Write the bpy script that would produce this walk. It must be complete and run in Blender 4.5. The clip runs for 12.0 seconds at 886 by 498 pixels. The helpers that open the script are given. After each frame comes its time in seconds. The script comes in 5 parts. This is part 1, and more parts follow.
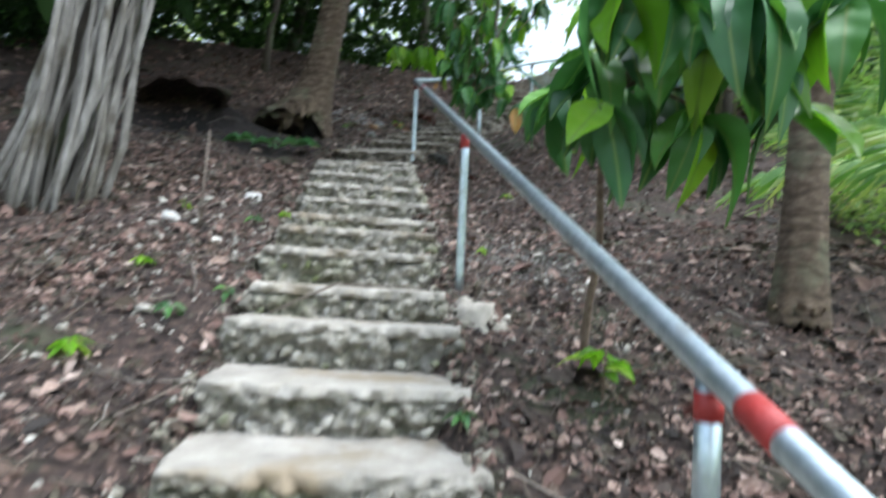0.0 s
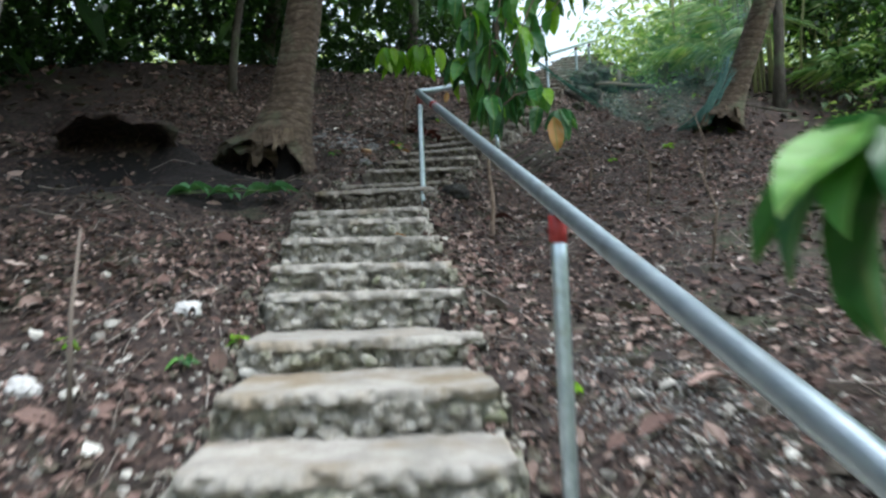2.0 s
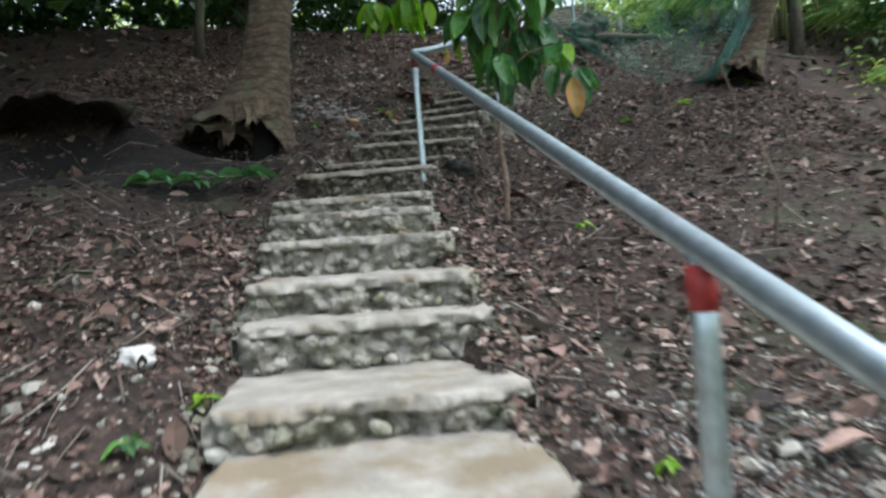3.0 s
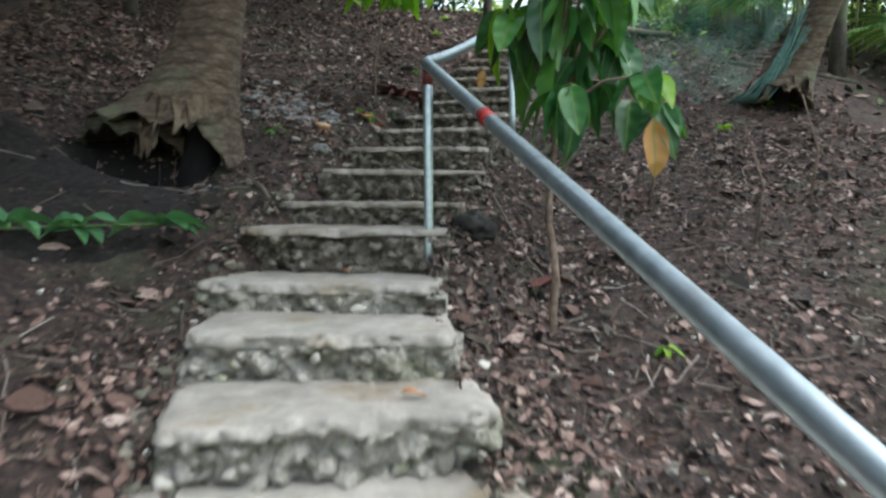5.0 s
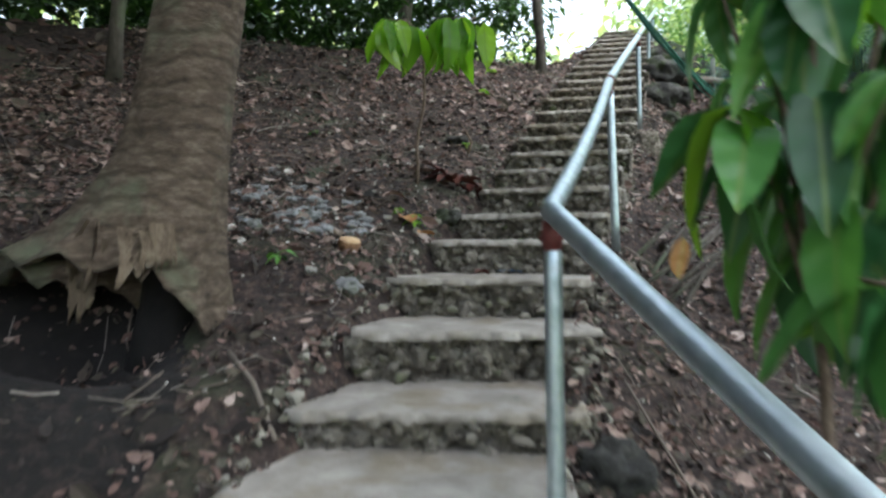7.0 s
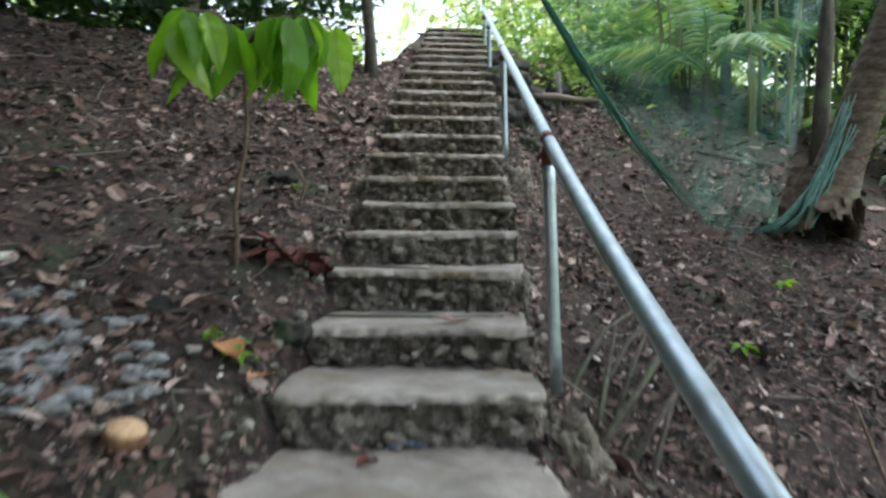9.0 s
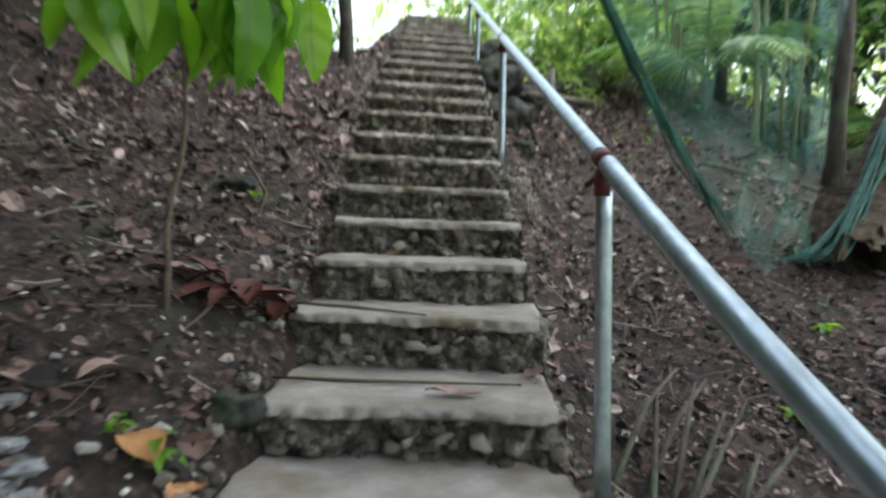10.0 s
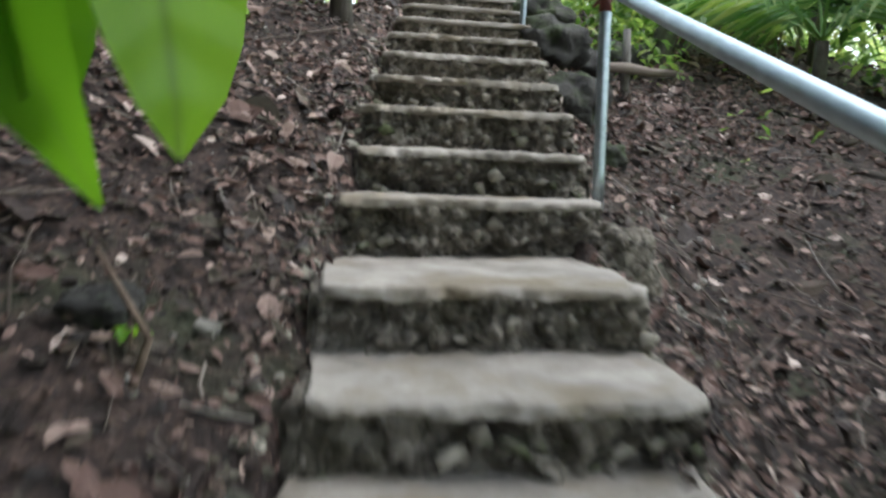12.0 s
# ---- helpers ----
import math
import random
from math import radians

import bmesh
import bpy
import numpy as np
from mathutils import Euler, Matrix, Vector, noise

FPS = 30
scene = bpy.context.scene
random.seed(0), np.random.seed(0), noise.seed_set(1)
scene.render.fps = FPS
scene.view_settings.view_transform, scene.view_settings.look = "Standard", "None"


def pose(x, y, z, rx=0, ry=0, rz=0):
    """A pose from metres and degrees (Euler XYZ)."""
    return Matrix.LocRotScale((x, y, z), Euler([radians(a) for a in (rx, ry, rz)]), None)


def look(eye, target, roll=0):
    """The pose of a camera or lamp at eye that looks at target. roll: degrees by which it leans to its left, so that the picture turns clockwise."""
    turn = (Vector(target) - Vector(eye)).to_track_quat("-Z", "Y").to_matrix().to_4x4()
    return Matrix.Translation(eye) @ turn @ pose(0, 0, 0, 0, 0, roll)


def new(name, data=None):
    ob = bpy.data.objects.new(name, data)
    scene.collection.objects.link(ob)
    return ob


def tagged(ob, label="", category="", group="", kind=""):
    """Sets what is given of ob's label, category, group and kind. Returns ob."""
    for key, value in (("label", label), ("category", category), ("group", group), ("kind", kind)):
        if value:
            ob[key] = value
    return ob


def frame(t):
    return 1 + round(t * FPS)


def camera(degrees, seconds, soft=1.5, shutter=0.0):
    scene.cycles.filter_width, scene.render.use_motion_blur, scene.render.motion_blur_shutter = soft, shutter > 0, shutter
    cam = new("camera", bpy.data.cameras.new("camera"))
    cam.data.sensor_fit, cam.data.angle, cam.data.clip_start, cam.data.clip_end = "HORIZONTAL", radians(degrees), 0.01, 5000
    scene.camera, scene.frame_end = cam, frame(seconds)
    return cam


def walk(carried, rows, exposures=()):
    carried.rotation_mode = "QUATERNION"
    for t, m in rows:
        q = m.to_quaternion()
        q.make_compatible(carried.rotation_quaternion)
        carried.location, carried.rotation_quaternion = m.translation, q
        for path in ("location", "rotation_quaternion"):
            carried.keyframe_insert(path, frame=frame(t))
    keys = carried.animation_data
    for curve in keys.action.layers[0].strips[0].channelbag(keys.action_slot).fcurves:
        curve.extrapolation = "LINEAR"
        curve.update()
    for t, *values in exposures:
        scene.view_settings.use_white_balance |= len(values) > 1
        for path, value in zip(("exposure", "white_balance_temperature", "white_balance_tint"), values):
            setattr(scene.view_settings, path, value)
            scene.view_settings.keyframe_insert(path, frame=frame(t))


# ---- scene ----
EXPOSURE = 1.2
cam = camera(65.4, 12.0, soft=2.4, shutter=0.8)
PATH = [
    (0, (2.405, -7.045, -1.306), (2.122, -5.068, -1.191), 3.3),
    (0.4, (2.308, -6.770, -1.206), (2.114, -4.789, -1.012), 2.7),
    (0.5, (2.273, -6.614, -1.194), (2.030, -4.639, -0.997), 3.7),
    (1, (2.118, -6.056, -0.938), (1.804, -4.085, -0.822), 1.9),
    (1.1, (2.096, -6.029, -0.973), (1.764, -4.065, -0.801), 1.9),
    (1.5, (1.997, -5.608, -0.800), (1.844, -3.615, -0.736), 1.2),
    (1.6, (1.999, -5.569, -0.796), (1.841, -3.577, -0.723), 2.2),
    (2, (1.902, -5.173, -0.616), (1.615, -3.196, -0.510), -1.6),
    (2.5, (1.780, -4.823, -0.502), (1.536, -2.838, -0.470), -2.5),
    (3, (1.662, -4.416, -0.361), (1.406, -2.432, -0.375), -3.9),
    (3.2, (1.608, -4.242, -0.324), (1.303, -2.266, -0.329), -2.9),
    (4.8, (1.225, -3.012, 0.257), (0.983, -1.031, 0.127), -0.3),
    (5, (1.183, -2.868, 0.322), (1.071, -0.874, 0.205), 0.5),
    (5.4, (1.149, -2.546, 0.465), (0.891, -0.571, 0.284), -2.4),
    (5.5, (1.115, -2.476, 0.517), (0.849, -0.501, 0.344), -2.1),
    (6, (1.018, -2.105, 0.655), (0.880, -0.115, 0.517), -1.1),
    (6.5, (0.939, -1.679, 0.797), (0.730, 0.308, 0.730), -1.0),
    (7, (0.796, -1.243, 0.934), (0.611, 0.749, 0.923), -0.1),
    (7.2, (0.730, -1.131, 1.017), (0.615, 0.866, 0.990), -1.1),
    (8.8, (0.458, 0.187, 1.448), (0.864, 2.145, 1.421), -0.2),
    (9, (0.432, 0.302, 1.560), (0.851, 2.256, 1.489), -0.1),
    (9.4, (0.405, 0.675, 1.653), (1.022, 2.577, 1.638), 0.7),
    (9.5, (0.389, 0.707, 1.681), (0.997, 2.612, 1.638), -0.3),
    (9.9, (0.422, 0.999, 1.667), (0.951, 2.927, 1.612), 0.1),
    (10, (0.463, 1.083, 1.709), (0.984, 3.012, 1.621), 1.9),
    (10.5, (0.500, 1.560, 1.815), (0.955, 3.492, 1.565), 0.6),
    (11, (0.617, 2.036, 1.953), (1.196, 3.935, 1.712), 1.3),
    (11.2, (0.701, 2.269, 2.031), (1.224, 4.174, 1.719), 1.0),
    (11.5, (0.735, 2.541, 2.051), (1.226, 4.466, 1.815), 2.6),
    (12, (0.732, 3.010, 2.198), (1.247, 4.930, 1.973), 2.1),
]
walk(cam, [(t, look(eye, target, roll)) for t, eye, target, roll in PATH],
     [(0, EXPOSURE + 0.42, 5800, 7), (1.5, EXPOSURE + 0.22, 5800, 7), (3.0, EXPOSURE + 0.25, 5950, 7), (5.0, EXPOSURE + 0.48, 5950, 7), (6.5, EXPOSURE + 0.76, 5950, 8), (7.2, EXPOSURE + 0.78, 5950, 8), (9.0, EXPOSURE + 0.66, 5950, 9), (10.0, EXPOSURE + 0.68, 5950, 9), (12.0, EXPOSURE + 0.66, 5950, 9)])

# ---- world, sun, exposure ----
SUN_ELEV, SUN_ROT = 66.0, 100.0
world = bpy.data.worlds.new("overcast_sky")
scene.world = world
world.use_nodes = True
wt = world.node_tree
sky = wt.nodes.new("ShaderNodeTexSky")
sky.sky_type = "NISHITA"
sky.sun_disc = False
sky.sun_elevation, sky.sun_rotation = radians(SUN_ELEV), radians(SUN_ROT)
sky.air_density, sky.dust_density = 1.6, 4.0
veil = wt.nodes.new("ShaderNodeHueSaturation")
veil.inputs["Saturation"].default_value = 0.45
wt.links.new(sky.outputs["Color"], veil.inputs["Color"])
wt.links.new(veil.outputs["Color"], wt.nodes["Background"].inputs["Color"])
wt.nodes["Background"].inputs["Strength"].default_value = 0.15
sun = new("sun", bpy.data.lights.new("sun", "SUN"))
sun.data.energy, sun.data.angle, sun.data.color = 0.9, radians(60), (1.0, 0.98, 0.95)
sun.matrix_world = look((0, 0, 30), (-math.sin(radians(SUN_ROT)) * 30 / math.tan(radians(SUN_ELEV)), -math.cos(radians(SUN_ROT)) * 30 / math.tan(radians(SUN_ELEV)), 0))

rng = np.random.default_rng(7)


# ---- materials ----
def ramp(nt, cols):
    r = nt.nodes.new("ShaderNodeValToRGB")
    e = r.color_ramp.elements
    for k, (p, c) in enumerate(cols):
        el = e[k] if k < 2 else e.new(p)
        el.position, el.color = p, (*c, 1)
    return r


def mix(nt, fac, a, b, mode="MIX"):
    m = nt.nodes.new("ShaderNodeMix")
    m.data_type, m.blend_type = "RGBA", mode
    if isinstance(fac, (int, float)):
        m.inputs[0].default_value = fac
    else:
        nt.links.new(fac, m.inputs[0])
    for sock, v in ((m.inputs[6], a), (m.inputs[7], b)):
        if isinstance(v, tuple):
            sock.default_value = (*v, 1)
        else:
            nt.links.new(v, sock)
    return m.outputs[2]


def noise_tex(nt, scale, detail=5, rough=0.6, coord=None, stretch=None):
    n = nt.nodes.new("ShaderNodeTexNoise")
    n.inputs["Scale"].default_value, n.inputs["Detail"].default_value, n.inputs["Roughness"].default_value = scale, detail, rough
    if coord is not None:
        if stretch:
            mp = nt.nodes.new("ShaderNodeMapping")
            mp.inputs["Scale"].default_value = stretch
            nt.links.new(coord, mp.inputs["Vector"])
            coord = mp.outputs["Vector"]
        nt.links.new(coord, n.inputs["Vector"])
    return n.outputs["Fac"]


def surface(name, cols, scale=6.0, rough=0.85, bump=0.4, bump_scale=40.0, metal=0.0, stain=None, stain_scale=2.0, stain_range=(0.5, 0.62),
            pick="", translucent=0.0, local=False, stretch=None, dist=0.01):
    """Noise-ramp base colour, a second stain colour at a larger scale, fine bump. pick: 'island' or 'object' varies whole pieces."""
    m = bpy.data.materials.new(name)
    m.use_nodes = True
    nt = m.node_tree
    b = nt.nodes["Principled BSDF"]
    if local:
        co = nt.nodes.new("ShaderNodeTexCoord").outputs["Object"]
    else:
        co = nt.nodes.new("ShaderNodeNewGeometry").outputs["Position"]
    f = noise_tex(nt, scale, 6, 0.65, co, stretch)
    if pick:
        src = nt.nodes.new("ShaderNodeNewGeometry").outputs["Random Per Island"] if pick == "island" else nt.nodes.new("ShaderNodeObjectInfo").outputs["Random"]
        a = nt.nodes.new("ShaderNodeMath")
        a.operation = "MULTIPLY_ADD"
        nt.links.new(f, a.inputs[0])
        a.inputs[1].default_value = 0.35
        nt.links.new(src, a.inputs[2])
        s2 = nt.nodes.new("ShaderNodeMath")
        s2.operation = "SUBTRACT"
        nt.links.new(a.outputs[0], s2.inputs[0])
        s2.inputs[1].default_value = 0.17
        f = s2.outputs[0]
    r = ramp(nt, cols)
    nt.links.new(f, r.inputs["Fac"])
    col = r.outputs["Color"]
    if stain:
        g = noise_tex(nt, stain_scale, 5, 0.6, co)
        k = ramp(nt, [(stain_range[0], (0, 0, 0)), (stain_range[1], (1, 1, 1))])
        nt.links.new(g, k.inputs["Fac"])
        col = mix(nt, k.outputs["Color"], col, stain)
    nt.links.new(col, b.inputs["Base Color"])
    b.inputs["Roughness"].default_value, b.inputs["Metallic"].default_value = rough, metal
    if bump:
        h = noise_tex(nt, bump_scale, 6, 0.7, co, stretch)
        bm = nt.nodes.new("ShaderNodeBump")
        bm.inputs["Strength"].default_value, bm.inputs["Distance"].default_value = bump, dist
        nt.links.new(h, bm.inputs["Height"])
        nt.links.new(bm.outputs["Normal"], b.inputs["Normal"])
    if translucent:
        t = nt.nodes.new("ShaderNodeBsdfTranslucent")
        tc = mix(nt, 1.0, col, (1.0, 1.0, 0.45), "MULTIPLY")
        nt.links.new(tc, t.inputs["Color"])
        ms = nt.nodes.new("ShaderNodeMixShader")
        ms.inputs[0].default_value = translucent
        nt.links.new(b.outputs[0], ms.inputs[1])
        nt.links.new(t.outputs[0], ms.inputs[2])
        nt.links.new(ms.outputs[0], nt.nodes["Material Output"].inputs["Surface"])
    return m


def leaf_surface(name, cols, gloss=0.35, translucent=0.3):
    """A broad leaf lying along its own x axis: pale midrib, slanting side veins, colour varied leaf by leaf."""
    m = surface(name, cols, scale=9, rough=gloss, bump=0, pick="object", translucent=translucent, local=True)
    nt = m.node_tree
    b = nt.nodes["Principled BSDF"]
    co = nt.nodes.new("ShaderNodeTexCoord").outputs["Object"]
    sx = nt.nodes.new("ShaderNodeSeparateXYZ")
    nt.links.new(co, sx.inputs[0])
    ab = nt.nodes.new("ShaderNodeMath")
    ab.operation = "ABSOLUTE"
    nt.links.new(sx.outputs["Y"], ab.inputs[0])
    ph = nt.nodes.new("ShaderNodeMath")
    ph.operation = "MULTIPLY_ADD"
    nt.links.new(ab.outputs[0], ph.inputs[0])
    ph.inputs[1].default_value = -0.7
    nt.links.new(sx.outputs["X"], ph.inputs[2])
    sc = nt.nodes.new("ShaderNodeMath")
    sc.operation = "MULTIPLY"
    nt.links.new(ph.outputs[0], sc.inputs[0])
    sc.inputs[1].default_value = 80.0
    sn = nt.nodes.new("ShaderNodeMath")
    sn.operation = "SINE"
    nt.links.new(sc.outputs[0], sn.inputs[0])
    bm = nt.nodes.new("ShaderNodeBump")
    bm.inputs["Strength"].default_value, bm.inputs["Distance"].default_value = 0.3, 0.006
    nt.links.new(sn.outputs[0], bm.inputs["Height"])
    nt.links.new(bm.outputs["Normal"], b.inputs["Normal"])
    rib = ramp(nt, [(0.0, (1, 1, 1)), (0.05, (0, 0, 0))])
    dv = nt.nodes.new("ShaderNodeMath")
    dv.operation = "MULTIPLY"
    nt.links.new(ab.outputs[0], dv.inputs[0])
    dv.inputs[1].default_value = 6.0
    nt.links.new(dv.outputs[0], rib.inputs["Fac"])
    base = b.inputs["Base Color"].links[0].from_socket
    col = mix(nt, rib.outputs["Color"], base, (0.16, 0.24, 0.06))
    nt.links.new(col, b.inputs["Base Color"])
    return m


M_SOIL = surface("forest_soil", [(0.3, (0.009, 0.0066, 0.0054)), (0.46, (0.030, 0.0195, 0.0155)), (0.58, (0.066, 0.042, 0.033)), (0.72, (0.14, 0.097, 0.078))], scale=19, rough=0.95, bump=1.0,
                 bump_scale=30, stain=(0.045, 0.052, 0.026), stain_scale=1.6, stain_range=(0.54, 0.68), dist=0.03)
M_CONC = surface("weathered_concrete", [(0.25, (0.155, 0.14, 0.12)), (0.5, (0.29, 0.262, 0.228)), (0.72, (0.415, 0.382, 0.34))], scale=5, rough=0.9, bump=0.5,
                 bump_scale=60, stain=(0.20, 0.165, 0.115), stain_scale=3.0, stain_range=(0.50, 0.68), dist=0.012)
M_CONCLOW = surface("pale_limey_concrete", [(0.25, (0.1857, 0.1719, 0.1487)), (0.5, (0.323, 0.3008, 0.2622)), (0.72, (0.4603, 0.4336, 0.3874))], scale=5, rough=0.9, bump=0.7,
                    bump_scale=50, stain=(0.23, 0.185, 0.125), stain_scale=2.6, stain_range=(0.50, 0.66), dist=0.015)
M_RUBBLE = surface("rubble_riser", [(0.28, (0.065, 0.055, 0.042)), (0.48, (0.20, 0.175, 0.14)), (0.7, (0.42, 0.38, 0.32))], scale=16, rough=0.95, bump=1.0,
                   bump_scale=45, stain=(0.09, 0.08, 0.04), stain_scale=3.0, stain_range=(0.5, 0.68), dist=0.02)


def add_cells(m, scale, cols, amount, dist):
    """Stones of their own tone set in the surface: a random tone and a rounded bump for each cell."""
    nt = m.node_tree
    b = nt.nodes["Principled BSDF"]
    pos = nt.nodes.new("ShaderNodeNewGeometry").outputs["Position"]
    v = nt.nodes.new("ShaderNodeTexVoronoi")
    v.inputs["Scale"].default_value = scale
    wob = mix(nt, 0.06, pos, noise_col(nt, pos))
    nt.links.new(wob, v.inputs["Vector"])
    r = ramp(nt, cols)
    sep = nt.nodes.new("ShaderNodeSeparateColor")
    nt.links.new(v.outputs["Color"], sep.inputs[0])
    nt.links.new(sep.outputs[0], r.inputs["Fac"])
    base = b.inputs["Base Color"].links[0].from_socket
    nt.links.new(mix(nt, amount, base, r.outputs["Color"]), b.inputs["Base Color"])
    bm = nt.nodes.new("ShaderNodeBump")
    bm.invert = True
    bm.inputs["Strength"].default_value, bm.inputs["Distance"].default_value = 1.0, dist
    nt.links.new(v.outputs["Distance"], bm.inputs["Height"])
    old = b.inputs["Normal"].links[0].from_socket
    nt.links.new(old, bm.inputs["Normal"])
    nt.links.new(bm.outputs["Normal"], b.inputs["Normal"])


def noise_col(nt, co):
    n = nt.nodes.new("ShaderNodeTexNoise")
    n.inputs["Scale"].default_value = 14
    nt.links.new(co, n.inputs["Vector"])
    return n.outputs["Color"]


M_FACED = surface("mortar_faced_riser", [(0.28, (0.12, 0.112, 0.088)), (0.48, (0.31, 0.29, 0.245)), (0.7, (0.54, 0.51, 0.45))], scale=11, rough=0.95, bump=1.0,
                  bump_scale=40, stain=(0.15, 0.16, 0.075), stain_scale=2.6, stain_range=(0.5, 0.66), dist=0.02)
add_cells(M_FACED, 22, [(0.0, (0.10, 0.10, 0.07)), (0.5, (0.28, 0.265, 0.22)), (1.0, (0.5, 0.475, 0.42))], 0.35, 0.025)
add_cells(M_RUBBLE, 26, [(0.0, (0.045, 0.038, 0.028)), (0.5, (0.15, 0.13, 0.10)), (1.0, (0.36, 0.325, 0.27))], 0.6, 0.03)
M_STONE = surface("riser_stone", [(0.1, (0.055, 0.048, 0.036)), (0.5, (0.13, 0.115, 0.09)), (0.9, (0.27, 0.245, 0.2))], scale=14, rough=0.92, bump=0.8, bump_scale=50,
                  stain=(0.07, 0.085, 0.035), stain_scale=4.0, stain_range=(0.52, 0.66), pick="object")
M_PEBBLE = surface("pale_stones", [(0.0, (0.16, 0.15, 0.13)), (0.5, (0.34, 0.32, 0.28)), (1.0, (0.6, 0.58, 0.52))], scale=20, rough=0.9, bump=0.5, pick="island")
M_GALV = surface("galvanised_steel", [(0.3, (0.3478, 0.4243, 0.4666)), (0.55, (0.4968, 0.5741, 0.6179)), (0.8, (0.6458, 0.7114, 0.7566))], scale=30, rough=0.36, bump=0.12, bump_scale=90,
                 metal=0.88, stain=(0.34, 0.36, 0.36), stain_scale=9, stain_range=(0.58, 0.72))
M_RED = surface("red_primer", [(0.3, (0.22, 0.017, 0.0155)), (0.7, (0.36, 0.034, 0.031))], scale=30, rough=0.55, bump=0.2, bump_scale=90)
M_RUST = surface("dark_primer", [(0.3, (0.06, 0.015, 0.012)), (0.7, (0.16, 0.03, 0.025))], scale=30, rough=0.6, bump=0.2, bump_scale=90)
M_PALM = surface("palm_bark", [(0.25, (0.044, 0.0315, 0.022)), (0.5, (0.118, 0.085, 0.058)), (0.78, (0.25, 0.195, 0.142))], scale=14, rough=0.95, bump=1.0, bump_scale=30,
                 stain=(0.15, 0.16, 0.10), stain_scale=2.5, stain_range=(0.52, 0.7), dist=0.02, stretch=(1, 1, 2.2))


def add_rings(m, spacing):
    """Leaf-scar rings round a trunk: thin wavering dark lines and a groove, at even heights."""
    nt = m.node_tree
    b = nt.nodes["Principled BSDF"]
    w = nt.nodes.new("ShaderNodeTexWave")
    w.wave_type, w.bands_direction, w.wave_profile = "BANDS", "Z", "SIN"
    w.inputs["Scale"].default_value = math.pi / (10 * spacing)
    w.inputs["Distortion"].default_value, w.inputs["Detail"].default_value, w.inputs["Detail Scale"].default_value = 7.0, 3.0, 1.0
    nt.links.new(nt.nodes.new("ShaderNodeNewGeometry").outputs["Position"], w.inputs["Vector"])
    k = ramp(nt, [(0.0, (1, 1, 1)), (0.22, (0, 0, 0))])
    nt.links.new(w.outputs["Fac"], k.inputs["Fac"])
    base = b.inputs["Base Color"].links[0].from_socket
    nt.links.new(mix(nt, k.outputs["Color"], base, mix(nt, 1.0, base, (0.62, 0.60, 0.57), "MULTIPLY")), b.inputs["Base Color"])
    bm = nt.nodes.new("ShaderNodeBump")
    bm.inputs["Strength"].default_value, bm.inputs["Distance"].default_value = 0.5, 0.012
    nt.links.new(w.outputs["Fac"], bm.inputs["Height"])
    nt.links.new(b.inputs["Normal"].links[0].from_socket, bm.inputs["Normal"])
    nt.links.new(bm.outputs["Normal"], b.inputs["Normal"])


add_rings(M_PALM, 0.11)
M_TORN = surface("torn_bark_fibre", [(0.25, (0.062, 0.042, 0.0273)), (0.5, (0.1612, 0.119, 0.078)), (0.78, (0.2604, 0.21, 0.1482))], scale=22, rough=0.95, bump=1.0, bump_scale=50,
                 stretch=(1, 1, 0.25), dist=0.02)
# Near-black tones that paint deep shade: on the slope's soil, then inside hollows.
M_SHADESOIL = surface("soil_painted_shade", [(0.3, (0.004, 0.0032, 0.0028)), (0.5, (0.009, 0.0066, 0.0056)), (0.68, (0.034, 0.023, 0.019))], scale=22, rough=1.0, bump=0.9, bump_scale=26, dist=0.03)
M_HOLLOWSHADE = surface("painted_hollow_shade", [(0.3, (0.004, 0.0035, 0.0035)), (0.7, (0.013, 0.010, 0.009))], scale=12, rough=1.0, bump=0.8, bump_scale=30)
M_ROOT = surface("pale_aerial_root", [(0.25, (0.08, 0.072, 0.062)), (0.5, (0.19, 0.18, 0.16)), (0.75, (0.33, 0.32, 0.30))], scale=14, rough=0.9, bump=0.8, bump_scale=50,
                 stain=(0.08, 0.07, 0.05), stain_scale=3, stain_range=(0.52, 0.66), stretch=(1, 1, 0.3))
M_BARK = surface("dark_bark", [(0.3, (0.034, 0.0287, 0.0234)), (0.55, (0.085, 0.074, 0.0585)), (0.8, (0.1615, 0.1479, 0.126))], scale=18, rough=0.95, bump=0.9, bump_scale=45,
                 stretch=(1, 1, 0.35), stain=(0.09, 0.11, 0.06), stain_scale=2)
M_STEM = surface("young_stem_bark", [(0.3, (0.07, 0.045, 0.03)), (0.6, (0.17, 0.125, 0.09)), (0.85, (0.33, 0.29, 0.24))], scale=25, rough=0.9, bump=0.5, bump_scale=60)
M_CACAO = leaf_surface("cacao_leaf", [(0.0, (0.025, 0.085, 0.03)), (0.5, (0.045, 0.15, 0.04)), (0.85, (0.08, 0.22, 0.045)), (1.0, (0.13, 0.30, 0.05))], gloss=0.42)
M_FRESH = leaf_surface("young_cacao_leaf", [(0.0, (0.12, 0.30, 0.02)), (0.6, (0.22, 0.47, 0.03)), (1.0, (0.33, 0.56, 0.06))], gloss=0.32, translucent=0.62)
M_YELLOW = leaf_surface("withered_yellow_leaf", [(0.0, (0.35, 0.17, 0.05)), (1.0, (0.5, 0.28, 0.09))], gloss=0.6)
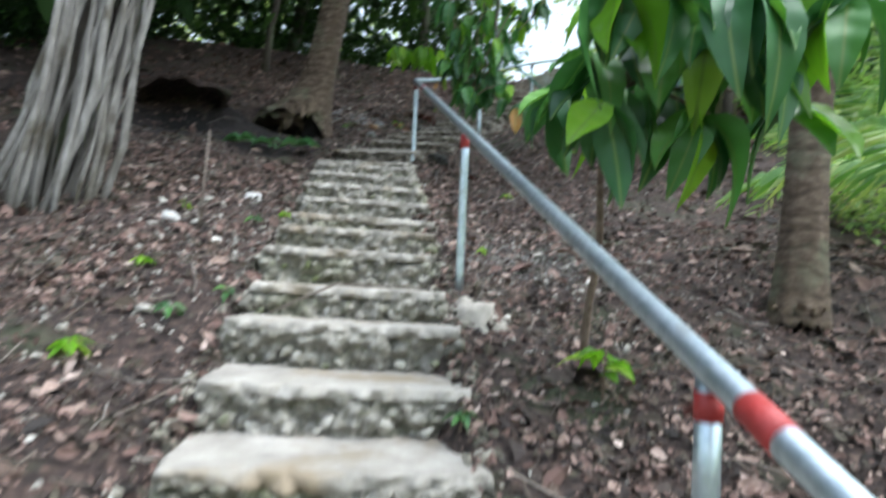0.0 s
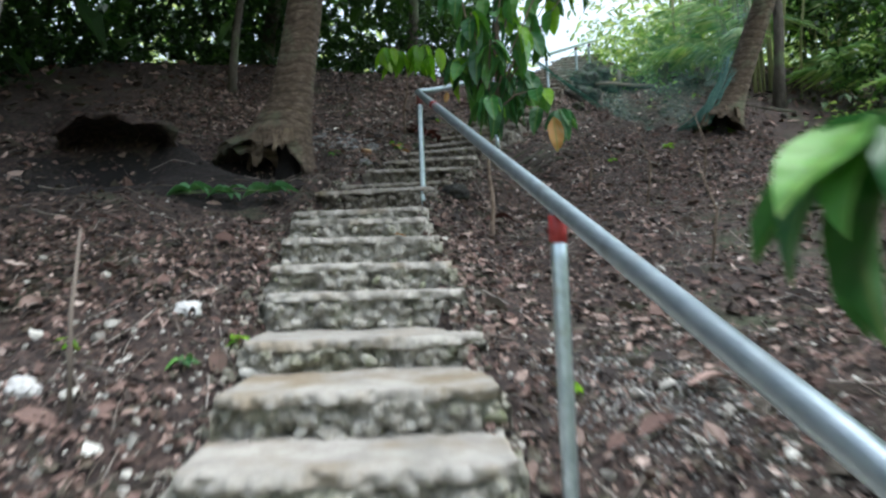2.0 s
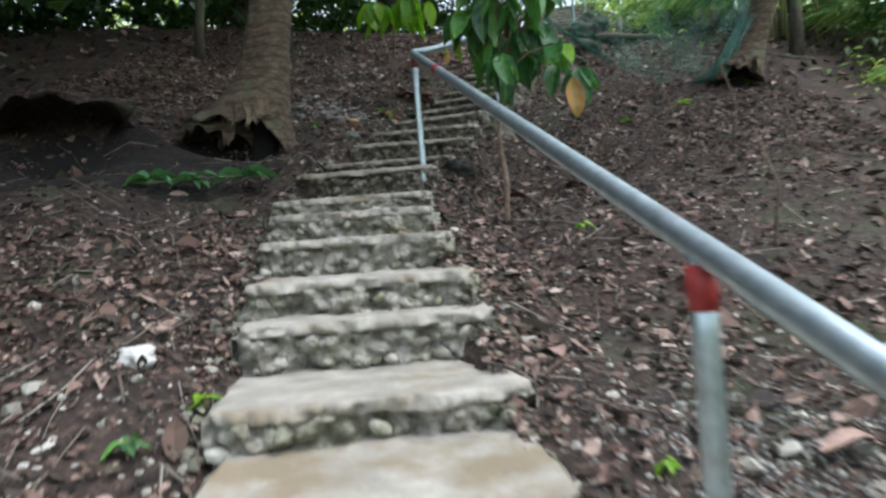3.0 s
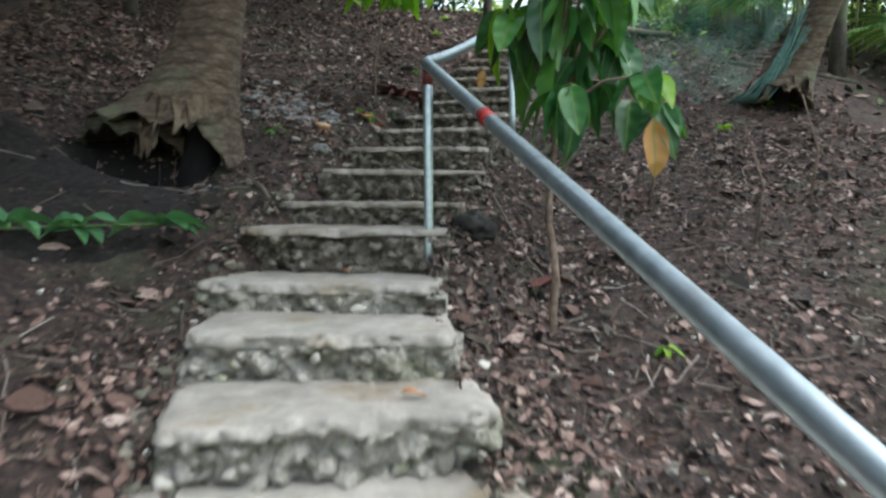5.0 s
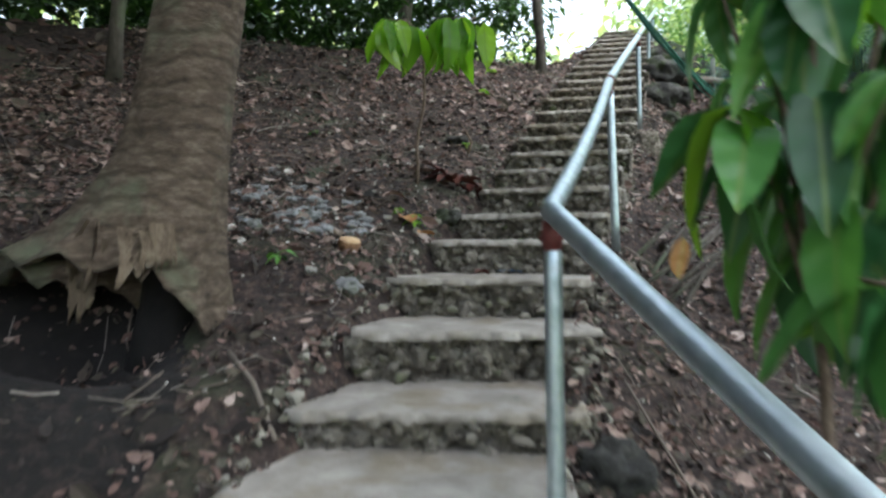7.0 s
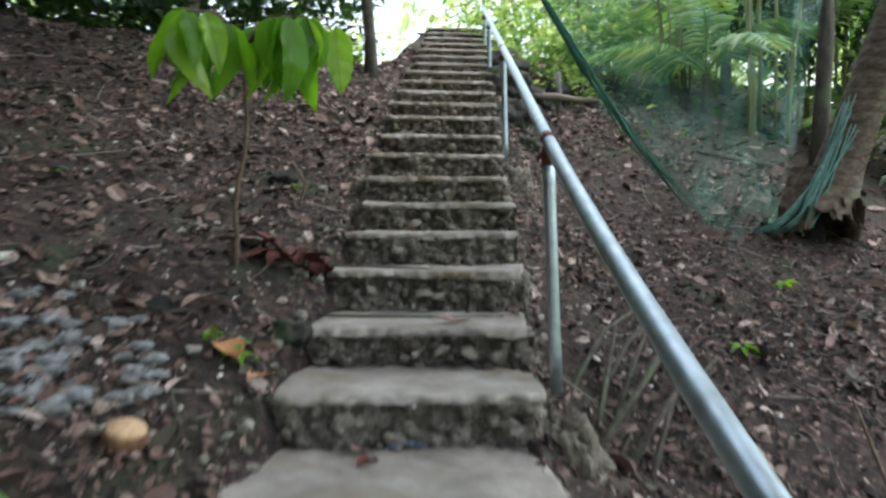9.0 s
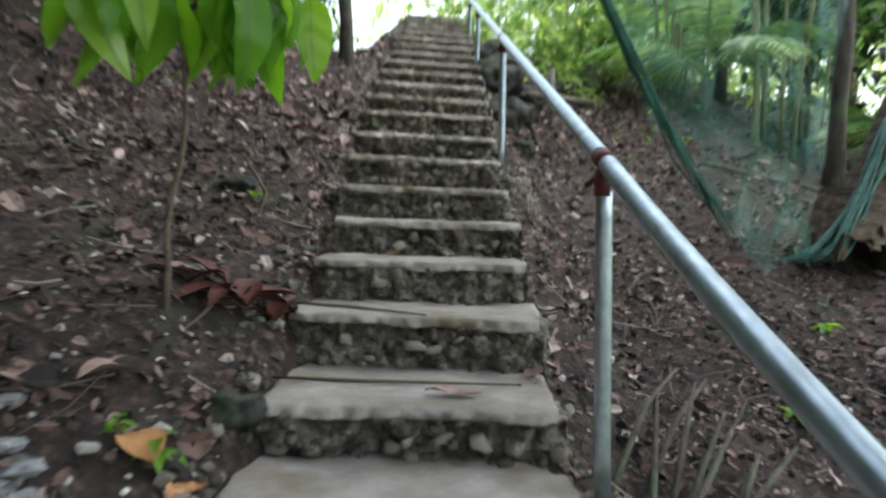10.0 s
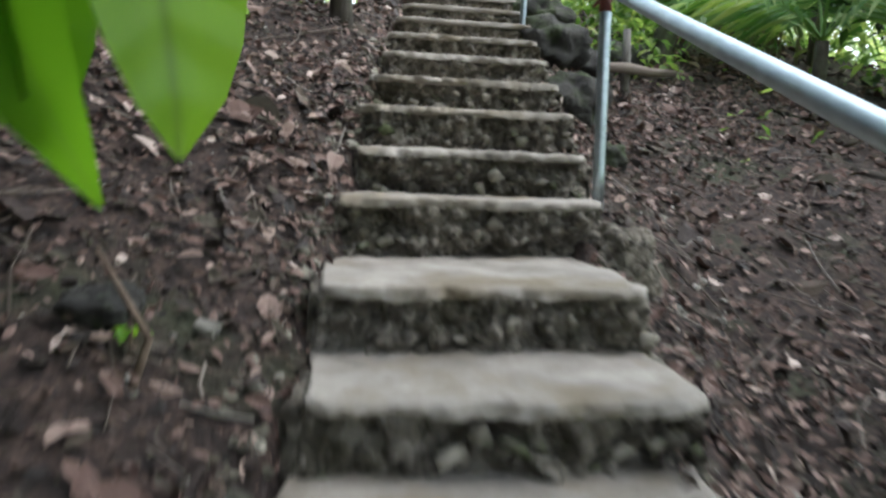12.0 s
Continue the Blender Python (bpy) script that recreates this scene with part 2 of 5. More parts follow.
M_LITTER = surface("leaf_litter", [(0.0, (0.013, 0.010, 0.008)), (0.25, (0.040, 0.026, 0.021)), (0.42, (0.058, 0.050, 0.032)), (0.6, (0.098, 0.054, 0.042)), (0.84, (0.155, 0.098, 0.079)), (1.0, (0.32, 0.235, 0.195))],
                   scale=30, rough=0.8, bump=0.4, bump_scale=70, pick="island")
M_TWIG = surface("dead_twigs", [(0.0, (0.056, 0.042, 0.0308)), (0.6, (0.16, 0.1302, 0.1056)), (1.0, (0.288, 0.2604, 0.2288))], scale=20, rough=0.9, bump=0.4, pick="island")
# Two foliage tones with the light painted in: bank shade, then valley brightness.
M_DARKLEAF = surface("foliage_painted_shade", [(0.0, (0.012, 0.035, 0.012)), (0.5, (0.03, 0.075, 0.02)), (1.0, (0.06, 0.13, 0.03))], scale=3, rough=0.5, bump=0, pick="island", translucent=0.3)
M_BRIGHT = surface("foliage_painted_sun", [(0.0, (0.09, 0.18, 0.06)), (0.5, (0.23, 0.37, 0.14)), (0.9, (0.38, 0.50, 0.22)), (1.0, (0.52, 0.54, 0.28))], scale=3, rough=0.5, bump=0,
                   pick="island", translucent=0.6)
M_FROND = surface("palm_frond_green", [(0.0, (0.12, 0.27, 0.08)), (0.6, (0.28, 0.45, 0.16)), (1.0, (0.46, 0.56, 0.26))], scale=4, rough=0.45, bump=0, pick="island", translucent=0.55)
M_ROCK = surface("dark_coral_rock", [(0.3, (0.012, 0.0115, 0.011)), (0.55, (0.042, 0.040, 0.035)), (0.8, (0.12, 0.115, 0.10))], scale=9, rough=0.95, bump=1.0, bump_scale=25,
                 stain=(0.05, 0.07, 0.025), stain_scale=2.5, dist=0.03)
M_HUSK = surface("coconut_husk", [(0.3, (0.10, 0.05, 0.025)), (0.7, (0.26, 0.14, 0.07))], scale=30, rough=0.95, bump=0.8, bump_scale=70)
M_FLESH = surface("cut_husk_face", [(0.3, (0.42, 0.25, 0.12)), (0.7, (0.62, 0.46, 0.28))], scale=40, rough=0.9, bump=0.4)
M_DRYRED = surface("dry_red_leaf", [(0.3, (0.05, 0.012, 0.008)), (0.7, (0.135, 0.036, 0.024))], scale=18, rough=0.75, bump=0.5, bump_scale=50)
M_DRYPINK = surface("dry_pale_leaf", [(0.3, (0.20, 0.12, 0.095)), (0.7, (0.38, 0.265, 0.22))], scale=18, rough=0.75, bump=0.5, bump_scale=50)
M_DRYORANGE = surface("dry_orange_leaf", [(0.3, (0.32, 0.13, 0.045)), (0.7, (0.5, 0.26, 0.10))], scale=18, rough=0.75, bump=0.5, bump_scale=50)


def net_surface():
    m = bpy.data.materials.new("green_shade_net")
    m.use_nodes = True
    nt = m.node_tree
    b = nt.nodes["Principled BSDF"]
    b.inputs["Base Color"].default_value = (0.04, 0.22, 0.155, 1)
    b.inputs["Roughness"].default_value = 0.5
    co = nt.nodes.new("ShaderNodeNewGeometry").outputs["Position"]
    f = noise_tex(nt, 2.2, 4, 0.6, co)
    k = ramp(nt, [(0.38, (0.04, 0.04, 0.04)), (0.72, (0.30, 0.30, 0.30))])
    nt.links.new(f, k.inputs["Fac"])
    tr = nt.nodes.new("ShaderNodeBsdfTransparent")
    ms = nt.nodes.new("ShaderNodeMixShader")
    nt.links.new(k.outputs["Color"], ms.inputs[0])
    nt.links.new(tr.outputs[0], ms.inputs[1])
    nt.links.new(b.outputs[0], ms.inputs[2])
    nt.links.new(ms.outputs[0], nt.nodes["Material Output"].inputs["Surface"])
    return m


M_NET = net_surface()


# ---- mesh helpers ----
def mesh_from(name, verts, faces, mat, smooth=True):
    me = bpy.data.meshes.new(name)
    me.from_pydata([tuple(v) for v in verts], [], [tuple(int(i) for i in f) for f in faces])
    me.materials.append(mat)
    if smooth:
        me.polygons.foreach_set("use_smooth", [True] * len(me.polygons))
    me.update()
    return me


def put(name, me, parent=None, label="", m=None):
    ob = new(name, me)
    if parent is not None:
        ob.parent = parent
    if m is not None:
        ob.matrix_basis = m
    if label:
        ob["label"] = label
    return ob


def part(name, bm, material, parent=None, label="", smooth=True):
    me = bpy.data.meshes.new(name)
    bm.to_mesh(me)
    bm.free()
    me.materials.append(material)
    if smooth:
        me.polygons.foreach_set("use_smooth", [True] * len(me.polygons))
    return put(name, me, parent, label)


def thing(name, label, category, at=(0, 0, 0), group="", kind=""):
    ob = new(name)
    ob.location = at
    return tagged(ob, label, category, group, kind)


def lattice_hash(ix, iy, seed):
    h = (ix.astype(np.int64) * 374761393 + iy.astype(np.int64) * 668265263 + seed * 974634777) & 0x7FFFFFFF
    h = ((h ^ (h >> 13)) * 1274126177) & 0x7FFFFFFF
    return ((h ^ (h >> 16)) & 0xFFFF) / 32767.5 - 1.0


def vnoise(x, y, scale, seed=0):
    """Smooth value noise from -1 to 1 on arrays; scale in cells a metre."""
    x, y = np.asarray(x, float) * scale, np.asarray(y, float) * scale
    ix, iy = np.floor(x), np.floor(y)
    fx, fy = x - ix, y - iy
    fx, fy = fx * fx * (3 - 2 * fx), fy * fy * (3 - 2 * fy)
    a, b = lattice_hash(ix, iy, seed), lattice_hash(ix + 1, iy, seed)
    c, d = lattice_hash(ix, iy + 1, seed), lattice_hash(ix + 1, iy + 1, seed)
    return (a * (1 - fx) + b * fx) * (1 - fy) + (c * (1 - fx) + d * fx) * fy


def sstep(a, b, x):
    t = np.clip((np.asarray(x, float) - a) / (b - a), 0, 1)
    return t * t * (3 - 2 * t)


# ---- the hillside ----
STAIR_Y = (-60, -30, -9, -4.75, -2.3, 0, 0.47, 2.68, 5.45, 6.1, 10.9, 13, 40, 400)
STAIR_Z = (-9, -7.5, -3.5, -1.72, -0.83, 0, 0.22, 0.96, 2.08, 2.45, 4.65, 4.9, 5.6, 8)
EDGE_Y = (-9, -4.75, 0, 0.9, 2.2, 3.8, 6.15, 9.5, 11)
EDGE_X = (2.35, 1.23, 0, 0.0, 0.19, 0.57, 1.16, 2.1, 2.5)
WIDTH = 0.98


def stair_left(y):
    return np.interp(y, EDGE_Y, EDGE_X)


def terrain(x, y):
    x, y = np.asarray(x, float), np.asarray(y, float)
    z = np.interp(y, STAIR_Y, STAIR_Z) - 0.1
    left = stair_left(y) - x
    right = x - stair_left(y) - WIDTH
    steep = sstep(-3.0, 0.5, y)
    dl = np.clip(left, 0, 6)
    zl = z + 0.1 * np.clip(dl / 0.4, 0, 1) + (0.05 + 0.17 * steep) * np.maximum(0, dl - 0.4)
    shelf = 3.2 + 0.10 * (y - 7.5) + 0.05 * dl
    zl = np.where(zl > shelf, zl + (shelf - zl) * sstep(0.0, 0.7, left), zl)
    dr = np.clip(right, 0, 14)
    zr = z - (0.45 + 0.55 * steep) * (0.05 + 0.5 * np.minimum(dr, 0.6) + 0.01 * np.clip(dr - 0.6, 0, 2.4) + 0.16 * np.maximum(0, dr - 3.0))
    z = np.where(left > 0, zl, np.where(right > 0, zr, z - 0.05 * sstep(0, 0.05, -right) - 0.2 * sstep(0.0, 0.16, np.minimum(-left, -right))))
    rough = np.clip(np.maximum(left, right) / 0.3, 0, 1)
    z = z + rough * (0.05 * vnoise(x, y, 0.9, 1) + 0.025 * vnoise(x, y, 2.7, 2) + 0.012 * vnoise(x, y, 8, 3))
    pit = np.exp(-(((x + 1.05) / 0.5) ** 2 + ((y - 1.48) / 0.34) ** 2)) * 0.46
    pit2 = np.exp(-(((x + 1.95) / 0.45) ** 2 + ((y - 0.5) / 0.28) ** 2)) * 0.32
    bank = np.exp(-(((x + 1.8) / 0.7) ** 2 + ((y - 1.0) / 0.3) ** 2)) * 0.22
    dip = np.exp(-(((x + 0.75) / 0.65) ** 2 + ((y - 0.25) / 0.5) ** 2)) * 0.13
    return z - pit - pit2 - dip + bank


def ground_at(x, y):
    return float(terrain(x, y))


def spread(lo, hi, step, far):
    core = list(np.arange(lo, hi, step))
    grow, d, v = [], step * 2, hi
    while v < far:
        grow.append(v)
        v += d
        d *= 1.35
    down, d, v = [], step * 2, lo - step
    while v > -far:
        down.append(v)
        v -= d
        d *= 1.35
    return np.array(down[::-1] + core + grow)


def build_ground():
    xs, ys = spread(-4.5, 7.0, 0.07, 900), spread(-7.5, 12.5, 0.07, 900)
    gx, gy = np.meshgrid(xs, ys)
    gz = terrain(gx, gy)
    verts = np.column_stack([gx.ravel(), gy.ravel(), gz.ravel()])
    w = len(xs)
    i = (np.arange(len(ys) - 1)[:, None] * w + np.arange(w - 1)[None, :]).ravel()
    faces = np.column_stack([i, i + 1, i + w + 1, i + w])
    ob = put("ground", mesh_from("ground", verts, faces, M_SOIL))
    tagged(ob, "dark brown forest soil on a steep hillside", "ground", kind="structure")


build_ground()

# ---- the stairs: front edge from left to right, and height ----
LOWER = [
    (1.232, -4.747, 2.177, -4.483, -1.678), (1.099, -4.273, 2.086, -4.042, -1.481), (1.02, -3.90, 1.955, -3.68, -1.325), (0.869, -3.413, 1.818, -3.207, -1.118),
    (0.801, -2.985, 1.740, -2.80, -0.962), (0.66, -2.452, 1.625, -2.19, -0.826), (0.513, -1.885, 1.507, -1.644, -0.633), (0.442, -1.592, 1.406, -1.403, -0.478),
    (0.295, -1.068, 1.254, -0.80, -0.29), (0.135, -0.558, 1.093, -0.442, -0.127), (-0.035, 0.0, 0.996, 0.0, 0.0),
]
UPPER = [
    (-0.035, 0.49, 0.99, 0.47, 0.222), (0.03, 1.08, 1.08, 1.11, 0.36), (0.15, 1.55, 1.194, 1.68, 0.576), (0.185, 2.20, 1.2, 2.12, 0.772),
    (0.339, 2.76, 1.285, 2.56, 0.966), (0.471, 3.205, 1.357, 2.96, 1.135), (0.572, 3.75, 1.496, 3.45, 1.338), (0.704, 4.129, 1.613, 3.90, 1.52),
    (0.817, 4.45, 1.752, 4.32, 1.696), (0.891, 4.84, 1.834, 4.74, 1.883), (1.01, 5.42, 2.02, 5.42, 2.10), (1.115, 5.77, 2.08, 5.70, 2.288),
    (1.157, 6.12, 2.16, 6.02, 2.488),
]
STEPS = []
for k in range(6, 0, -1):
    STEPS.append((1.232 + 0.118 * k, -4.747 - 0.46 * k, 2.177 + 0.118 * k, -4.483 - 0.46 * k, -1.678 - 0.185 * k))
STEPS += LOWER + UPPER
for k in range(1, 12):
    STEPS.append((1.157 + 0.118 * k, 6.12 + 0.42 * k, 2.16 + 0.105 * k, 6.02 + 0.42 * k, 2.488 + 0.19 * k))


def slab_mesh(name, p, q, back, z0, z1, mat, rag, nu, seed, lip=0.02, over=0.0, fine=0.006, hollow=0.0):
    """A rough cast block between the front edge p-q and a depth behind it: rounded upper edges, ragged outline and faces."""
    a, b = Vector((*p, 0)), Vector((*q, 0))
    ax = (b - a).normalized()
    dp = Vector((-ax.y, ax.x, 0))
    wide = (b - a).length
    prof = [(0.03, z0)]
    nv = max(3, int((z1 - z0) / (0.016 if nu > 20 else 0.04)))
    for j in range(nv):
        prof.append((0.0, z0 + (z1 - lip - z0) * (j + 0.5) / nv))
    prof += [(lip * 0.25, z1 - lip * 0.4), (lip * 0.8, z1 - 0.003)]
    nd = 7
    for j in range(1, nd + 1):
        prof.append((lip + (back - lip) * j / nd, z1))
    prof.append((back + 0.01, z0))
    cols = []
    us = [-over] + [-over + (wide + 2 * over) * (i / nu) for i in range(nu + 1)] + [wide + over]
    for c, u in enumerate(us):
        edge = c in (0, len(us) - 1)
        col = []
        for j, (d, z) in enumerate(prof):
            zz = min(z, z1 - lip) if edge else z
            if edge and j > 0:
                zz = z0
            uu = u
            dd = d
            side = min(u + over, wide + over - u)
            if side < 0.06:
                dd = d + (0.06 - side) * 0.6 * max(0, 1 - d / back)
            w = a + ax * uu + dp * dd
            n1 = noise.noise(Vector((w.x * 5 + seed, w.y * 5, zz * 5)))
            n2 = noise.noise(Vector((w.x * 17, w.y * 17 + seed, zz * 17)))
            n3 = noise.noise(Vector((w.x * 40, w.y * 40, zz * 40 + seed)))
            front = d < lip * 0.9
            if front and 0 < j and z < z1 - lip and not edge:
                zz += 0.02 * n1
            if front:
                cell = noise.voronoi(Vector((w.x * 13 + seed, w.y * 13, zz * 17)))[0]
                dd += rag * (0.6 * n1 + 0.6 * n2 + 0.35 * n3 + 1.6 * (cell[0] - 0.28) - 0.5 * min(0.35, cell[1] - cell[0]))
                if z < z1 - 0.04:
                    dd += hollow * max(0.0, n1 + 0.1)
            else:
                zz += fine * (n1 + 0.6 * n2) * (1 if z == z1 else 0)
            if edge or c in (1, len(us) - 2):
                uu += rag * (0.9 * n1 + 0.6 * n2)
            w = a + ax * uu + dp * dd
            col.append((w.x, w.y, zz))
        cols.append(col)
    n = len(prof)
    verts = [v for col in cols for v in col]
    faces = [(i * n + j, (i + 1) * n + j, (i + 1) * n + j + 1, i * n + j + 1) for i in range(len(cols) - 1) for j in range(n - 1)]
    return mesh_from(name, verts, faces, mat)


def stone_mesh(seed, mat, name="stone"):
    r = np.random.default_rng(seed)
    bm = bmesh.new()
    for _ in range(13):
        v = Vector(r.normal(size=3))
        v.normalize()
        bm.verts.new((v.x * 0.5, v.y * 0.42, v.z * 0.40))
    out = bmesh.ops.convex_hull(bm, input=bm.verts)
    bmesh.ops.delete(bm, geom=[g for g in out["geom_interior"] if isinstance(g, bmesh.types.BMVert)], context="VERTS")
    me = bpy.data.meshes.new(name)
    bm.to_mesh(me)
    bm.free()
    me.materials.append(mat)
    me.polygons.foreach_set("use_smooth", [True] * len(me.polygons))
    return me


M_PALESTONE = surface("pale_riser_stone", [(0.1, (0.16, 0.15, 0.12)), (0.5, (0.32, 0.30, 0.25)), (0.9, (0.5, 0.475, 0.42))], scale=14, rough=0.92, bump=0.8, bump_scale=50,
                      stain=(0.13, 0.15, 0.06), stain_scale=4.0, stain_range=(0.52, 0.66), pick="object")
PALE_STONES = [stone_mesh(120 + i, M_PALESTONE, "riser_stone") for i in range(8)]
RISER_STONES = [stone_mesh(100 + i, M_STONE, "riser_stone") for i in range(8)]


def build_stairs():
    st = thing("stairs", "steep narrow flight of rough concrete and rubble steps", "stairs", kind="structure")
    for i, (xl, yl, xr, yr, z) in enumerate(STEPS):
        if i + 1 < len(STEPS):
            run = ((STEPS[i + 1][1] - yl) + (STEPS[i + 1][3] - yr)) / 2 + 0.12
        else:
            run = 1.6
        near = 4 <= i <= 32
        low = i < 17
        put("tread", slab_mesh("tread", (xl, yl), (xr, yr), run, z - (0.05 if low else 0.04), z, M_CONCLOW if low else M_CONC, 0.034 if low else 0.022, 90 if near else 16, i * 3.7, fine=0.009), st)
        ax = Vector((xr - xl, yr - yl, 0)).normalized()
        dp = Vector((-ax.y, ax.x, 0))
        f = dp * (0.004 if i < 17 else 0.02)
        ri = put("riser", slab_mesh("riser", (xl + f.x, yl + f.y), (xr + f.x, yr + f.y), run, z - 0.48, z - (0.04 if low else 0.028), M_FACED if low else M_RUBBLE, 0.06, 110 if near else 16, i * 9.1 + 50, over=0.02, hollow=0.03 if low else 0.06), st,
                 "rough pale mortar-faced riser with moss" if low else "rough dark rubble riser with moss")
        if 5 <= i <= 30:
            wide = math.hypot(xr - xl, yr - yl)
            for k in range(11):
                u = wide * (k + 0.5 + rng.uniform(-0.35, 0.35)) / 11
                s = rng.uniform(0.04, 0.08)
                p = Vector((xl, yl, 0)) + ax * u + dp * rng.uniform(0.01, 0.035)
                zz = z - rng.uniform(0.08, 0.19)
                put("stone", (PALE_STONES if low else RISER_STONES)[int(rng.integers(8))], ri, "", Matrix.Translation((p.x, p.y, zz)) @ Euler(rng.uniform(-0.6, 0.6, 3)).to_matrix().to_4x4()
                    @ Matrix.Diagonal((s * 1.3, s * 0.8, s, 1)))
    for n, (x, y, z, s) in enumerate(((2.04, -3.44, -1.34, 0.22), (1.03, 0.42, -0.02, 0.19), (1.42, 2.70, 0.86, 0.16), (2.10, 5.45, 2.03, 0.16), (2.75, -6.0, -2.36, 0.2))):
        bm = bmesh.new()
        bmesh.ops.create_icosphere(bm, subdivisions=4, radius=1)
        for v in bm.verts:
            d = 1 + 0.25 * noise.noise(v.co * 2.2 + Vector((n * 7, 0, 0))) + 0.14 * noise.noise(v.co * 7) + 0.07 * noise.noise(v.co * 16)
            top = max(0, v.co.z)
            v.co = Vector((v.co.x * s * d * (1 - 0.25 * top) + x, v.co.y * s * 1.2 * d * (1 - 0.25 * top) + y, z - 0.24 + (v.co.z * 0.29 * d if v.co.z < 0.6 else 0.175 * d + (v.co.z - 0.6) * 0.1)))
        part("post_footing", bm, M_RUBBLE if n in (1, 2, 3) else M_CONCLOW, st, "lump of poured concrete round a post")


build_stairs()


# ---- handrail ----
def tube(name, pts, radius, mat, parent, label="", sides=14, cap=True, wob=0.0, seed=0, smooth=True):
    """A tube along points; radius is one number or one a point."""
    pts = [Vector(p) for p in pts]
    rad = radius if isinstance(radius, (list, tuple)) else [radius] * len(pts)
    bm = bmesh.new()
    rings, ref = [], None
    for i, p in enumerate(pts):
        t = (pts[min(i + 1, len(pts) - 1)] - pts[max(i - 1, 0)]).normalized()
        if ref is None:
            ref = t.orthogonal().normalized()
        ref = (ref - t * ref.dot(t)).normalized()
        s = t.cross(ref)
        ring = []
        for k in range(sides):
            a = 2 * math.pi * k / sides
            r = rad[i]
            if wob:
                r *= 1 + wob * noise.noise(Vector((math.cos(a) * 1.5 + seed, math.sin(a) * 1.5, p.z * 3 + i * 0.1)))
            ring.append(bm.verts.new(p + ref * (math.cos(a) * r) + s * (math.sin(a) * r)))
        rings.append(ring)
    for a, b in zip(rings, rings[1:]):
        for k in range(sides):
            bm.faces.new((a[k], a[(k + 1) % sides], b[(k + 1) % sides], b[k]))
    if cap:
        bm.faces.new(rings[0][::-1])
        bm.faces.new(rings[-1])
    return part(name, bm, mat, parent, label, smooth)


def between(a, b, t):
    return tuple(a[i] + (b[i] - a[i]) * t for i in range(3))


BEND = (0.905, 0.49, 1.02)
LOW = (1.95, -3.19, -0.40)
DOWN = between(BEND, LOW, 2.15)
TOP5 = (2.06, 5.60, 2.95)
MID4 = (1.385, 2.82, 1.885)
END = between(MID4, TOP5, 2.9)


def build_rail():
    r = thing("handrail", "galvanised steel pipe handrail with red primer at its joints", "handrail")
    tube("rail_pipe", [between(DOWN, BEND, k / 12) for k in range(12)] + [between(BEND, LOW, 0.012), between(BEND, LOW, 0.004), BEND, between(BEND, MID4, 0.008), between(BEND, MID4, 0.024)]
         + [(lambda p: (p[0], p[1], p[2] - 0.16 * u * (1 - u)))(between(BEND, MID4, u)) for u in (0.12, 0.24, 0.36, 0.48, 0.6, 0.72, 0.84)] + [MID4] + [between(MID4, END, k / 12) for k in range(1, 13)], 0.0265, M_GALV, r, sides=20)
    for t in (0.267, 1.745):
        tube("paint_band", [between(BEND, LOW, t), between(BEND, LOW, t + 0.024)], 0.028, M_RED, r, "red primer over a welded joint", sides=20)
    for t in (0.0, 1.02):
        tube("paint_band", [between(MID4, TOP5, t - 0.012), between(MID4, TOP5, t + 0.014)], 0.0274, M_RUST, r, "dark red primer over a welded joint", sides=20)
    posts = [(2.70, -5.80, -2.45, -1.43, 2.70), (1.945, -3.19, -1.37, -0.40, 1.957), (0.91, 0.52, -0.05, 1.02, 0.925), (1.385, 2.82, 0.9, 1.885, 1.425), (2.06, 5.60, 2.06, 2.95, 2.08), (2.66, 8.1, 3.1, 3.92, 2.66),
             (3.02, 9.6, 3.75, 4.48, 3.02)]
    for k, (x, y, z0, z1, x0) in enumerate(posts):
        po = tube("post", [(x0 + (x - x0) * j / 6, y, z0 + (z1 - z0) * j / 6) for j in range(7)], 0.0235, M_GALV, r, "bare galvanised steel post", sides=16)
        paint = M_RED if k < 2 else M_RUST
        h = (0.075, 0.105)[k] if k < 2 else 0.10
        tube("collar", [(x, y, z1 - h), (x, y, z1 - 0.025)], 0.0255, paint, po, "red primer on the post head" if k < 2 else "dark red primer on the post head", sides=16)
        tube("bracket", [(x - 0.026, y + 0.05, z1 - 0.07), (x - 0.014, y + 0.01, z1 - 0.045), (x, y - 0.01, z1 - 0.05)], 0.008, M_RUST, po, "dark red welded flat bracket", sides=8)


build_rail()


# ---- trees ----
def strip_mesh(name, mat, length, wide, seed):
    """A torn strip of fibre with a ragged lower end and some thickness."""
    r = np.random.default_rng(seed)
    nx, ny = 7, 8
    ends = r.uniform(0.62, 1.0, ny + 1)
    verts, faces = [], []
    for side in (0, 1):
        for i in range(nx + 1):
            s = i / nx
            for j in range(ny + 1):
                t = j / ny - 0.5
                verts.append((length * s * (1 + (ends[j] - 1) * s * s), wide * t * (1 - 0.3 * s) + wide * 0.06 * math.sin(5 * s + seed),
                              0.02 * math.sin(3 * s + seed) + wide * 0.35 * (t * t - 0.25) + r.uniform(-0.004, 0.004) - side * 0.012))
    m = (nx + 1) * (ny + 1)
    for i in range(nx):
        for j in range(ny):
            a = i * (ny + 1) + j
            faces += [(a, a + 1, a + ny + 2, a + ny + 1), (m + a + ny + 1, m + a + ny + 2, m + a + 1, m + a)]
    for j in range(ny):
        a = nx * (ny + 1) + j
        faces.append((a, a + 1, m + a + 1, m + a))
    return mesh_from(name, verts, faces, mat)


